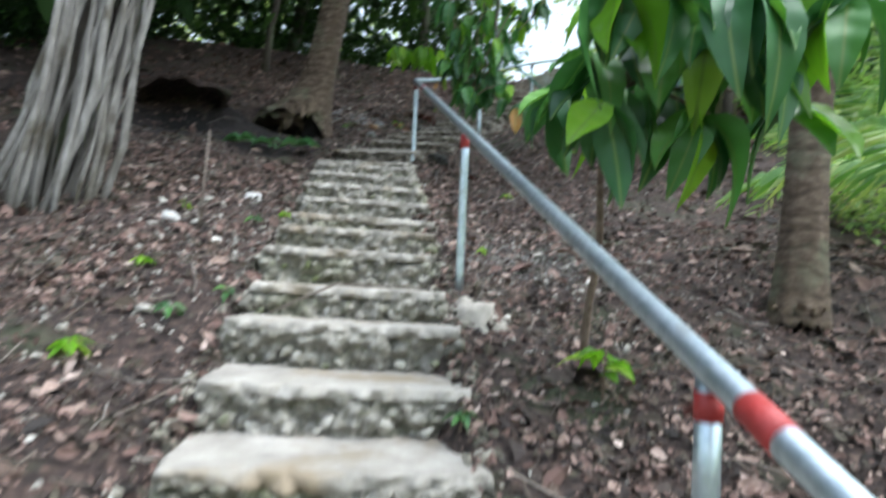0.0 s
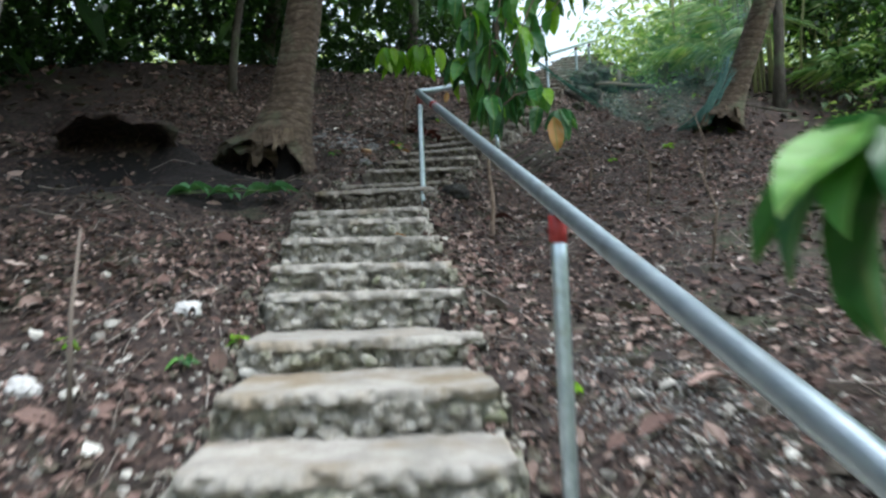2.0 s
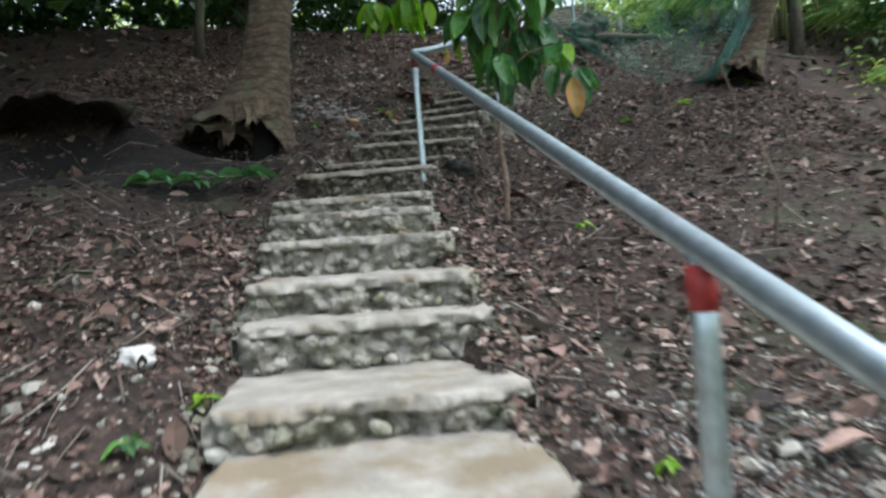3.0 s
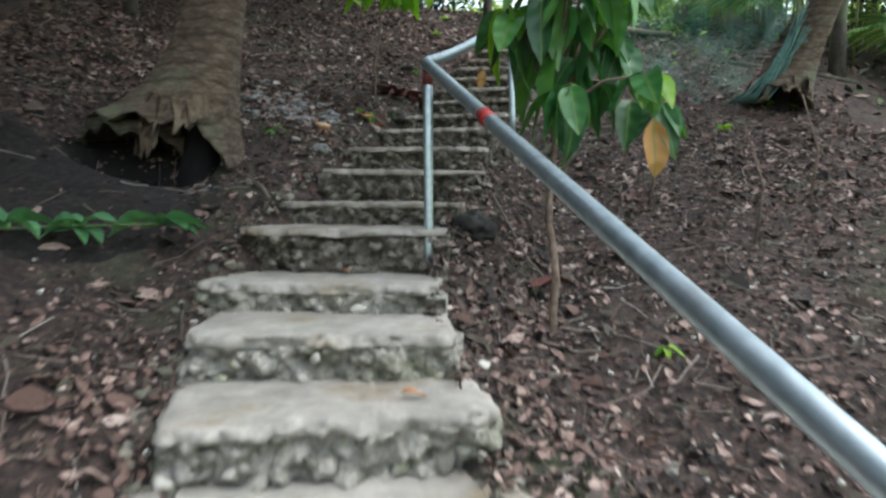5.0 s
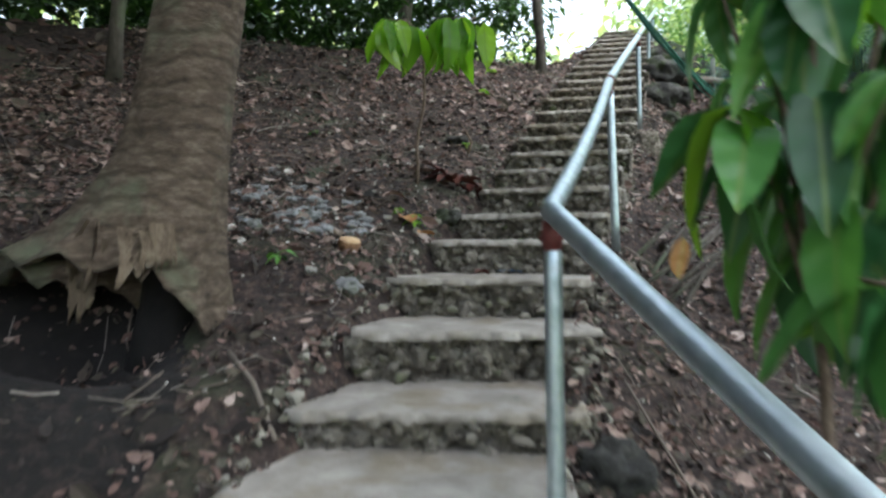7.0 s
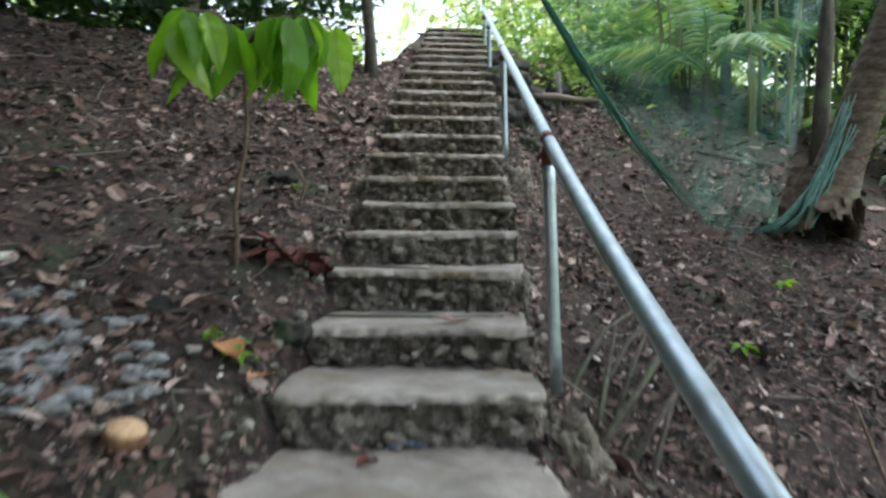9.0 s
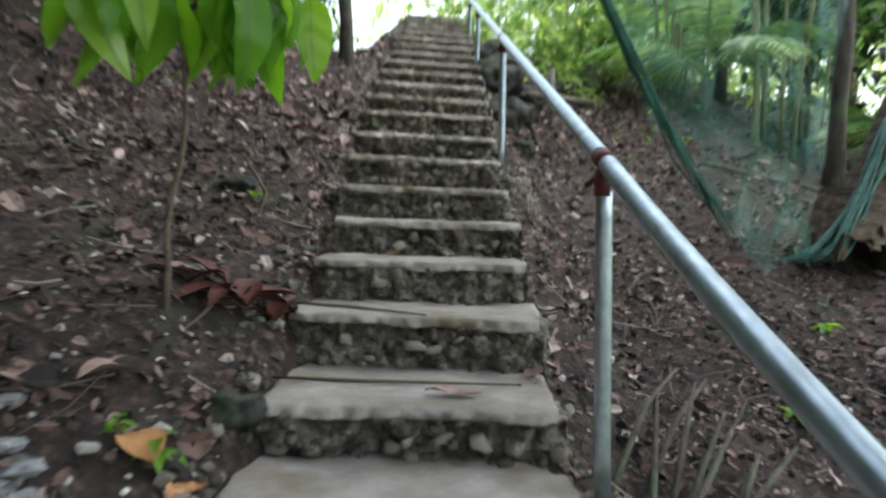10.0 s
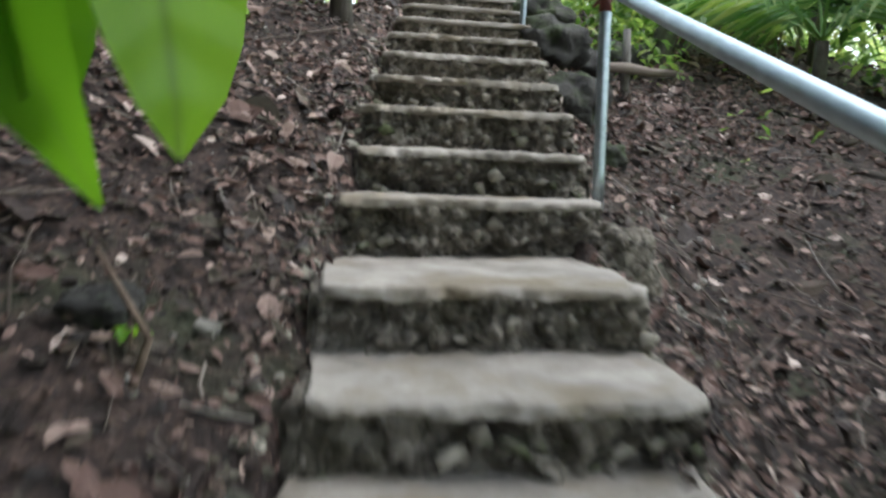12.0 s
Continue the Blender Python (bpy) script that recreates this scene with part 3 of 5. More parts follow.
def leaf_mesh(name, mat, length=0.3, wide=0.11, droop=0.35, seed=0, nx=6):
    r = np.random.default_rng(seed)
    verts, faces = [], []
    for i in range(nx + 1):
        s = i / nx
        w = wide * 0.5 * (math.sin(math.pi * min(1, s ** 0.85)) ** 0.75 if 0 < s < 1 else 0.03)
        x = length * s
        z = -droop * length * s * s + 0.01 * math.sin(6 * s + seed)
        for j, v in enumerate((-1, -0.5, 0, 0.5, 1)):
            verts.append((x * (1 - 0.12 * droop * s), v * w, z + abs(v) ** 1.3 * w * 0.42 + (0.006 * math.sin(9 * s + j + seed) if abs(v) == 1 else 0) + r.uniform(-0.002, 0.002)))
    for i in range(nx):
        for j in range(4):
            a = i * 5 + j
            faces.append((a, a + 5, a + 6, a + 1))
    return mesh_from(name, verts, faces, mat)


def aim(at, way, roll=0.0, size=1.0):
    """A pose whose x axis points along way and whose z axis is as upright as it can be."""
    x = Vector(way).normalized()
    y = Vector((0, 0, 1)).cross(x)
    y = y.normalized() if y.length > 1e-4 else Vector((0, 1, 0))
    z = x.cross(y)
    m = Matrix((x, y, z)).transposed().to_4x4()
    return Matrix.Translation(at) @ m @ Matrix.Rotation(roll, 4, "X") @ Matrix.Diagonal((size, size, size, 1))


def cacao(label, base, fork, twigs, mats, leaves_per, size, seed, spread_z=(-0.9, -0.25), radius=0.016, group="young cacao trees", fresh=0.38):
    """A sapling: bent stem, a fork, twigs that end in whorls of large drooping leaves."""
    r = np.random.default_rng(seed)
    th = thing("cacao_tree", label, "tree", base, group)
    b, f = Vector((0, 0, 0)), Vector(fork) - Vector(base)
    pts = [b + (f - b) * (k / 8) + Vector((0.015 * math.sin(k * 1.3 + seed), 0.015 * math.cos(k * 1.7), 0)) * (0 if k in (0, 8) else 1) for k in range(9)]
    pts[0] = Vector((0, 0, -0.08))
    tube("stem", pts, [radius * (1.25 - 0.6 * k / 8) for k in range(9)], M_STEM, th, sides=9, wob=0.2, seed=seed)
    meshes = [[leaf_mesh("leaf", m, 0.33, w, d, seed * 5 + i) for i, (d, w) in enumerate(((0.25, 0.15), (0.5, 0.135), (0.8, 0.16)))] for m in mats]
    for (tx, ty, tz) in twigs:
        e = Vector((tx, ty, tz)) - Vector(base)
        mid = f + (e - f) * 0.5 + Vector((0, 0, 0.06))
        tube("branch", [f, mid, e], [radius * 0.6, radius * 0.45, radius * 0.25], M_STEM, th, sides=6)
        for k in range(leaves_per):
            t = r.uniform(0.25, 1.0) if k > leaves_per * 0.55 else r.uniform(0.85, 1.0)
            p = (f + (mid - f) * (t * 2)) if t < 0.5 else (mid + (e - mid) * (t * 2 - 1))
            a = r.uniform(0, 2 * math.pi)
            out = Vector((math.cos(a), math.sin(a), 0)) * r.uniform(0.45, 0.95) + Vector((0, 0, r.uniform(*spread_z)))
            g = 0 if len(mats) == 1 or r.random() > fresh else 1
            put("leaf", meshes[g][int(r.integers(3))], th, "", aim(p, out, r.uniform(-0.5, 0.5), size * r.uniform(0.7, 1.15)))
    return th


c1 = cacao("young cacao sapling with large glossy drooping green leaves", (2.63, -3.75, ground_at(2.63, -3.75)), (2.66, -4.1, -0.45),
           [(2.75, -4.75, -0.15), (2.55, -4.35, -0.35), (3.05, -4.85, -0.25), (3.2, -4.4, -0.3), (2.9, -4.0, -0.05), (2.45, -3.9, -0.35), (2.62, -4.8, -0.2), (3.0, -4.4, -0.6), (3.4, -4.2, -0.5), (2.6, -4.5, -0.6), (3.3, -4.6, -0.05), (3.1, -4.3, 0.1), (3.5, -4.45, -0.15)], [M_CACAO, M_FRESH], 9, 1.12, 3, radius=0.017, fresh=0.16)
c2 = cacao("young cacao tree with dense dark green hanging leaves", (1.51, 0.27, ground_at(1.51, 0.27)), (1.50, 0.40, 0.75),
           [(1.30, 0.35, 1.25), (1.55, 0.15, 1.3), (1.85, 0.55, 1.15), (1.35, 0.7, 1.7), (1.65, 0.5, 1.8), (1.95, 0.35, 0.95), (1.55, 0.1, 0.85), (1.9, 0.7, 1.6), (1.25, 0.3, 2.0), (1.7, 0.2, 2.1), (1.4, 0.2, 1.55), (1.8, 0.3, 1.45), (2.12, 0.8, 0.86), (1.6, 0.75, 1.1), (2.1, 0.6, 1.9), (2.2, 0.45, 2.35), (1.9, 0.25, 2.45), (1.5, 0.5, 2.5), (2.35, 0.7, 2.1)], [M_CACAO, M_FRESH], 10, 0.84, 5, radius=0.017, fresh=0.10)
c3 = cacao("slender cacao sapling with bright fresh green hanging leaves", (0.16, 3.6, ground_at(0.16, 3.6)), (0.24, 3.55, 2.38),
           [(0.52, 3.4, 2.47), (-0.06, 3.4, 2.47), (0.3, 3.75, 2.5), (0.0, 3.25, 2.42), (0.48, 3.85, 2.52), (0.42, 3.25, 2.42)], [M_FRESH], 8, 0.9, 8, spread_z=(-1.9, -0.7), radius=0.011)
for at, way, s in (((0.63, 3.70, 2.52), (0.12, 0.03, -1), 1.02), ((0.47, 3.88, 2.52), (0.1, 0.02, -1), 0.96), ((0.56, 3.8, 2.54), (0.3, 0.4, -0.9), 0.9)):
    put("leaf", leaf_mesh("hanging_leaf", M_FRESH, 0.32, 0.15, 0.12, 21), c3, "", aim(Vector(at) - c3.location, way, 1.4, s))
tube("branch", [Vector((0.5, 3.42, 2.44)) - c3.location, Vector((0.58, 3.6, 2.53)) - c3.location, Vector((0.5, 3.88, 2.53)) - c3.location], [0.005, 0.005, 0.003], M_STEM, c3, sides=6)
for mat, at, way, s in ((M_YELLOW, (2.03, 0.66, 0.78), (0.1, 0.0, -1), 1.15), (M_YELLOW, (1.18, 0.3, 0.95), (-0.2, 0, -1), 0.36)):
    put("leaf", leaf_mesh("withered_leaf", mat, 0.26, 0.12, 0.15, 3), c2, "withered yellow-orange hanging leaf", aim(Vector(at) - c2.location, way, 1.4, s))


def palm_trunk(label, base, top, r0, r1, flare, open_dir, open_high, seed, height_rings=0.11, sides=48, cat="tree", lobe=0.0, lobe_dir=math.pi):
    """A ringed palm trunk whose fibrous foot is torn open on one side over a dark hollow."""
    th = thing("palm_tree", label, cat, base, "palm trees")
    a, b = Vector((0, 0, 0)), Vector(top) - Vector(base)
    n = int(b.length / 0.035)
    bm = bmesh.new()
    rings = []
    for i in range(n + 1):
        t = i / n
        c = a + b * t + Vector((0.05 * math.sin(t * 5 + seed), 0.05 * math.cos(t * 4 + seed), 0)) * min(1, t * 4)
        h = b.length * t
        rad = r0 + (r1 - r0) * t + flare * math.exp(-h / 0.32)
        ring = []
        for k in range(sides):
            an = 2 * math.pi * k / sides
            hr = (h + 0.05 * math.cos(an + 0.8) + 0.02 * noise.noise(Vector((math.cos(an) * 2, math.sin(an) * 2, h * 3)))) / height_rings
            notch = max(0.0, 1 - abs((hr % 1) - 0.5) * 5)
            rr = rad * (1 - 0.022 * notch + 0.09 * noise.noise(Vector((math.cos(an) * 2 + seed, math.sin(an) * 2, h * 1.2))) + 0.03 * noise.noise(Vector((math.cos(an) * 6, math.sin(an) * 6 + seed, h * 8))))
            rr += lobe * math.exp(-h / 0.42) * max(0.0, math.cos(an - lobe_dir)) ** 1.3 * (1 + 0.25 * noise.noise(Vector((math.cos(an) * 3, math.sin(an) * 3, h * 2))))
            z = c.z
            if i < 22:
                lift = max(0, math.cos(an - open_dir)) ** 0.7 * open_high
                lift += (0.10 * noise.noise(Vector((math.cos(an) * 5 + seed, math.sin(an) * 5, 0))) + 0.07 * noise.noise(Vector((math.cos(an) * 14, math.sin(an) * 14, seed)))) * (0.3 + lift * 3)
                z = z + max(0, lift) * (1 - i / 22) - 0.06 * (1 - i / 22)
            ring.append(bm.verts.new((c.x + math.cos(an) * rr, c.y + math.sin(an) * rr, z)))
        rings.append(ring)
    for p, q in zip(rings, rings[1:]):
        for k in range(sides):
            bm.faces.new((p[k], p[(k + 1) % sides], q[(k + 1) % sides], q[k]))
    inner = []
    for k in range(sides):
        v = rings[0][k].co
        inner.append(bm.verts.new((v.x * 0.86, v.y * 0.86, v.z + 0.02)))
    up = [bm.verts.new((v.co.x * 0.5, v.co.y * 0.5, 0.55)) for v in inner]
    for k in range(sides):
        j = (k + 1) % sides
        bm.faces.new((rings[0][j], rings[0][k], inner[k], inner[j]))
        bm.faces.new((inner[j], inner[k], up[k], up[j]))
    part("trunk", bm, M_PALM, th)
    # The core's black colour stands for the shade inside the torn foot.
    tube("shade_core", [(0, 0, -0.3), (0.02, 0.03, 0.1), (0, 0, 0.5)], [r0 * 0.75, r0 * 0.6, r0 * 0.45], M_HOLLOWSHADE, th, "black core painted as shade inside the foot", sides=18, wob=0.3, seed=seed)
    r = np.random.default_rng(seed)
    for k in range(9):
        an = open_dir + r.uniform(-1.2, 1.2)
        rad = (r0 + flare) * r.uniform(0.9, 1.02)
        z = open_high * r.uniform(0.7, 1.1)
        l = open_high * r.uniform(0.5, 1.0)
        m = strip_mesh("fibre_flap", M_TORN, l * 1.1, l * r.uniform(0.4, 0.65), seed + k)
        put("bark_flap", m, th, "torn strip of brown fibre", aim((math.cos(an) * rad * 0.95, math.sin(an) * rad * 0.95, z + 0.05), (math.cos(an) * 0.3, math.sin(an) * 0.3, -1), r.uniform(-0.5, 0.5)))
    return th


ax_, ay_ = -0.74, 1.70
palm_a = palm_trunk("thick ringed palm trunk torn and hollow at its foot", (ax_, ay_, ground_at(ax_ + 0.4, ay_) - 0.02), (ax_ + 1.2, ay_ + 0.5, 9.5), 0.195, 0.14, 0.13, -2.1, 0.34, 4, lobe=0.42, lobe_dir=3.0)
bx_, by_ = 4.46, 5.08
palm_b = palm_trunk("leaning brown palm trunk with a ragged base", (bx_, by_, ground_at(bx_, by_)), (bx_ + 3.2, by_ - 0.5, 10.0), 0.17, 0.13, 0.18, -2.0, 0.24, 9)
palm_d = palm_trunk("grey-brown palm trunk among the saplings below the steps", (3.8, -3.05, ground_at(3.8, -3.05)), (4.0, -2.85, 7.0), 0.11, 0.09, 0.06, -2.0, 0.05, 13)


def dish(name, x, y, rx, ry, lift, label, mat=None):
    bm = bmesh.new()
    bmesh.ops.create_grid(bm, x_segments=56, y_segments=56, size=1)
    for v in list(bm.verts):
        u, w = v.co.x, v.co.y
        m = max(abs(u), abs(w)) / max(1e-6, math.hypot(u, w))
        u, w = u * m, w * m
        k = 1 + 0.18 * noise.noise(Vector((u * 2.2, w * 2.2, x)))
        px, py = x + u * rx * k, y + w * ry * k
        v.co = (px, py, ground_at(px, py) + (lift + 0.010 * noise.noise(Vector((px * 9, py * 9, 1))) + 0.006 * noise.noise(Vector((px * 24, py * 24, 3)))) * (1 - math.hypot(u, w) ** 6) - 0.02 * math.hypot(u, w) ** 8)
    tagged(part(name, bm, mat or M_HOLLOWSHADE), label, "ground", kind="structure")


def root_dome(name, parent, centre, size, open_dir, lift, mat, label, seed):
    """A hollow half dome of root and soil whose lower rim is lifted on one side, so that a dark cave shows under it."""
    bm = bmesh.new()
    bmesh.ops.create_icosphere(bm, subdivisions=4, radius=1)
    bmesh.ops.delete(bm, geom=[v for v in bm.verts if v.co.z < -0.35], context="VERTS")
    for v in bm.verts:
        n = 1 + 0.22 * noise.noise(v.co * 1.8 + Vector((seed, 0, 0))) + 0.12 * noise.noise(v.co * 5) + 0.05 * noise.noise(v.co * 14)
        an = math.atan2(v.co.y, v.co.x)
        low = max(0.0, 0.75 - v.co.z) / 1.1
        up = max(0, math.cos(an - open_dir)) ** 0.8 * lift * low * (1 + 0.5 * noise.noise(Vector((math.cos(an) * 4, math.sin(an) * 4, seed))))
        v.co = Vector((v.co.x * size[0] * n, v.co.y * size[1] * n, v.co.z * size[2] * n + up)) + Vector(centre)
    ob = part(name, bm, mat, parent, label)
    so = ob.modifiers.new("thickness", "SOLIDIFY")
    so.thickness = 0.03
    return ob


root_dome("root_mass", palm_a, (-0.42, 0.02, 0.06), (0.40, 0.32, 0.30), -1.7, 0.26, M_PALM, "mossy root mass over the dark hollow", 3)
mound = thing("hollow_mound", "low stump mound with a black-painted hollow beneath", "stump", (-1.95, 0.55, ground_at(-1.95, 0.9) - 0.08))
root_dome("mound", mound, (0, 0.08, 0.0), (0.58, 0.40, 0.22), -1.5, 0.20, M_SOIL, "crusted dark soil and roots", 8)
# Dark sheets over the soil carry the shade before and under palm and mound.
dish("shade_ground", -1.0, 0.85, 0.8, 0.85, 0.016, "soil in front of the palm with deep shade in its colour", M_SHADESOIL)
dish("shade_ground", -2.0, 0.25, 0.7, 0.6, 0.016, "soil round a stump hollow with deep shade in its colour", M_SHADESOIL)
dish("hollow_shade", -1.08, 1.5, 0.60, 0.42, 0.022, "black sheet painted as shade in the hollow under the palm's foot")
dish("hollow_shade", -1.95, 0.5, 0.5, 0.3, 0.022, "black sheet painted as shade in the hollow under the mound")


def root_tree():
    x, y = -1.15, -2.62
    z = ground_at(x, y)
    th = thing("strangler_fig", "fig trunk made of many pale hanging aerial roots", "tree", (x, y, z))
    r = np.random.default_rng(12)
    for k in range(46):
        a = r.uniform(0, 2 * math.pi)
        rad = r.uniform(0.08, 0.34)
        top = Vector((0.62 + 0.30 * math.cos(a) * r.uniform(0.4, 1), 0.3 + 0.3 * math.sin(a), 3.6))
        p0 = Vector((math.cos(a) * rad, math.sin(a) * rad, -0.25))
        pts = []
        for j in range(12):
            t = j / 11
            w = 0.07 * math.sin(t * 6 + k) + 0.04 * math.sin(t * 15 + k * 2)
            pts.append(p0.lerp(top, t) + Vector((w, 0.04 * math.cos(t * 6 + k), 0)))
        w0 = r.uniform(0.006, 0.030)
        tube("aerial_root", pts, [w0 * (1.15 - 0.3 * j / 11) for j in range(12)], M_ROOT, th, sides=7, wob=0.25, seed=k)
    tube("trunk", [(-0.1, 0.12, -0.2), (0.15, 0.2, 1.5), (0.75, 0.35, 4.2), (1.0, 0.5, 8)], [0.16, 0.18, 0.3, 0.2], M_BARK, th, "dark trunk behind the roots", sides=16, wob=0.3, seed=3)


root_tree()


# ---- foliage masses ----
def leaf_cloud(name, blobs, n, length, mat, label, category, kind="stuff", wide=0.42, droop=0.6, parent=None):
    """Many small folded leaves scattered in uneven clumps inside ellipsoids (x, y, z, rx, ry, rz)."""
    blobs = np.array(blobs, float)
    vol = blobs[:, 3] * blobs[:, 4] * blobs[:, 5]
    pick = rng.choice(len(blobs), n, p=vol / vol.sum())
    nc = max(12, n // 28)
    cpick = rng.choice(len(blobs), nc, p=vol / vol.sum())
    d = rng.normal(size=(nc, 3))
    d /= np.linalg.norm(d, axis=1)[:, None]
    centre = blobs[cpick, :3] + d * (rng.uniform(0.25, 1, nc) ** 0.5)[:, None] * blobs[cpick, 3:]
    own = rng.integers(0, nc, n)
    pos = centre[own] + rng.normal(size=(n, 3)) * length * 1.5
    a = rng.uniform(0, 2 * np.pi, n)
    out = np.column_stack([np.cos(a), np.sin(a), rng.uniform(-droop * 1.6, droop * 0.4, n)])
    out /= np.linalg.norm(out, axis=1)[:, None]
    side = np.column_stack([-np.sin(a), np.cos(a), rng.uniform(-0.4, 0.4, n)])
    up = np.cross(out, side)
    L = (length * rng.uniform(0.6, 1.3, n))[:, None]
    W = L * wide * 0.5
    v = np.empty((n, 6, 3))
    v[:, 0] = pos
    v[:, 1] = pos + out * L * 0.4 + side * W + up * W * 0.3
    v[:, 2] = pos + out * L * 0.42
    v[:, 3] = pos + out * L * 0.4 - side * W + up * W * 0.3
    v[:, 4] = pos + out * L * 0.97 - up * L * 0.16
    v[:, 5] = pos + out * L * 0.75 + side * W * 0.55 - up * L * 0.04
    b = np.arange(n)[:, None] * 6
    faces = np.concatenate([b + [0, 2, 1], b + [0, 3, 2], b + [1, 2, 5], b + [2, 4, 5], b + [2, 3, 4]])
    ob = put(name, mesh_from(name, v.reshape(-1, 3), faces, mat, False), parent)
    if parent is None:
        tagged(ob, label, category, kind=kind)
    elif kind:
        ob["kind"] = kind
    return ob


def forest_tree(label, base, top, r0, r1, crown, n, leaf, mat, seed, limbs=5, group="forest trees"):
    th = thing("forest_tree", label, "tree", base, group)
    b = Vector(top) - Vector(base)
    r = np.random.default_rng(seed)
    pts = [b * (k / 10) + Vector((0.06 * math.sin(k * 0.9 + seed), 0.06 * math.cos(k * 1.1 + seed), 0)) * (k / 10) * 2 for k in range(11)]
    pts[0] = Vector((0, 0, -0.3))
    tube("trunk", pts, [r0 + (r1 - r0) * k / 10 + (r0 * 0.5 if k == 0 else 0) for k in range(11)], M_BARK, th, sides=12, wob=0.25, seed=seed)
    for k in range(limbs):
        a = r.uniform(0, 2 * math.pi)
        s = pts[int(r.integers(6, 10))]
        e = s + Vector((math.cos(a), math.sin(a), r.uniform(0.2, 0.8))) * r.uniform(0.8, 1.8)
        tube("limb", [s, s.lerp(e, 0.5) + Vector((0, 0, 0.12)), e], [r1 * 0.8, r1 * 0.55, r1 * 0.2], M_BARK, th, sides=7)
    if n:
        leaf_cloud("crown", crown, n, leaf, mat, "", "", kind="stuff", parent=th)
    return th


def blob(x, y, z, rx, ry, rz):
    return (x, y, z, rx, ry, rz)


forest_tree("thin dark trunk beside the upper steps", (1.23, 7.55, ground_at(1.23, 7.55)), (1.12, 7.8, 6.8), 0.06, 0.05, [blob(0, 0.2, 4.6, 1.6, 1.4, 1.0)], 1500, 0.16, M_BRIGHT, 21)
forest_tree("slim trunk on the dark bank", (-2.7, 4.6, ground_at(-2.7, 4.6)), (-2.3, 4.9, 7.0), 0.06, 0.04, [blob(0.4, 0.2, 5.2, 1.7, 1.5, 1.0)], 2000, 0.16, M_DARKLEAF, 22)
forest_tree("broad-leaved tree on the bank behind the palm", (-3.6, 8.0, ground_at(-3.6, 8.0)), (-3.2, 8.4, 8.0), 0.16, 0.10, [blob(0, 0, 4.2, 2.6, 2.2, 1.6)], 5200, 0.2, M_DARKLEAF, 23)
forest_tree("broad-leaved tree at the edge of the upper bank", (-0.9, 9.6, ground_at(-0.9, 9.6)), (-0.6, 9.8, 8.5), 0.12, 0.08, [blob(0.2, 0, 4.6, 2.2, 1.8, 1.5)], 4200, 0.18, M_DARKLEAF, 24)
forest_tree("dark straight trunk behind the net", (5.75, 6.5, ground_at(5.75, 6.5)), (5.95, 6.6, 9.0), 0.075, 0.08, [blob(0.2, 0, 7.0, 1.8, 1.8, 1.0)], 2400, 0.2, M_BRIGHT, 26)


# ---- palms and canes of the undergrowth ----
def frond_mesh(length, arch, seed, mat, leaflets=26, hang=0.5):
    """One feather frond along +x: a thin arched rib and two rows of folded leaflets."""
    r = np.random.default_rng(seed)
    verts, faces = [], []

    def rib(t):
        return np.array([length * t * (1 - 0.12 * t), 0, arch * length * (t - 1.35 * t * t)])

    for k in range(9):
        c = rib(k / 8)
        w = 0.012 * (1.1 - k / 8)
        verts += [tuple(c + (0, -w, 0)), tuple(c + (0, w, 0)), tuple(c + (0, 0, w))]
    for k in range(8):
        a = k * 3
        for i, j in ((0, 1), (1, 2), (2, 0)):
            faces.append((a + i, a + j, a + 3 + j, a + 3 + i))
    for k in range(leaflets):
        t = 0.16 + 0.84 * (k + 0.5) / leaflets
        c = rib(t)
        l = length * 0.30 * math.sin(math.pi * (0.12 + 0.8 * t)) * r.uniform(0.85, 1.1)
        for sgn in (-1, 1):
            d = np.array([0.55, sgn * 0.85, -hang * r.uniform(0.6, 1.3)])
            d /= np.linalg.norm(d)
            w = l * 0.055
            n = len(verts)
            m = c + d * l * 0.5 + (0, 0, 0.03 * l)
            verts += [tuple(c), tuple(m + (w, 0, -w)), tuple(m + (0, 0, w)), tuple(m + (-w, 0, -w)), tuple(c + d * l + (0, 0, -0.12 * l))]
            faces += [(n, n + 1, n + 2), (n, n + 2, n + 3), (n + 1, n + 4, n + 2), (n + 2, n + 4, n + 3)]
    return mesh_from("frond", verts, faces, mat, False)


FRONDS = [frond_mesh(1.5, a, 60 + i, M_FROND) for i, a in enumerate((0.5, 0.75, 0.95))]


def small_palm(x, y, size, n, seed, lift=0.2, label="young feather palm in the undergrowth"):
    r = np.random.default_rng(seed)
    th = thing("young_palm", label, "palm", (x, y, ground_at(x, y)), "young palms")
    tube("trunk", [(0, 0, -0.2), (0, 0, lift)], [0.06 * size, 0.05 * size], M_BARK, th, sides=8)
    for k in range(n):
        a = 2 * math.pi * k / n + r.uniform(-0.3, 0.3)
        m = Matrix.Translation((0, 0, lift)) @ Matrix.Rotation(a, 4, "Z") @ Matrix.Rotation(-r.uniform(0.1, 0.75), 4, "Y") @ Matrix.Diagonal((size, size, size, 1))
        put("frond", FRONDS[int(r.integers(3))], th, "", m)


for k, (x, y, s, n, lift) in enumerate(((5.6, 8.3, 1.2, 9, 0.5), (6.9, 9.8, 1.6, 9, 0.8), (7.6, 7.2, 1.3, 8, 0.3), (6.2, 11.2, 1.5, 8, 0.8), (8.6, 9.2, 1.8, 9, 1.2),
                                       (8.2, 5.0, 1.4, 8, 0.4), (5.2, -1.8, 1.1, 8, 0.6), (6.2, 1.8, 1.2, 7, 0.4), (4.6, 9.6, 0.8, 8, 0.2), (9.5, 6.2, 1.7, 8, 0.9))):
    small_palm(x, y, s, n, 70 + k, lift)


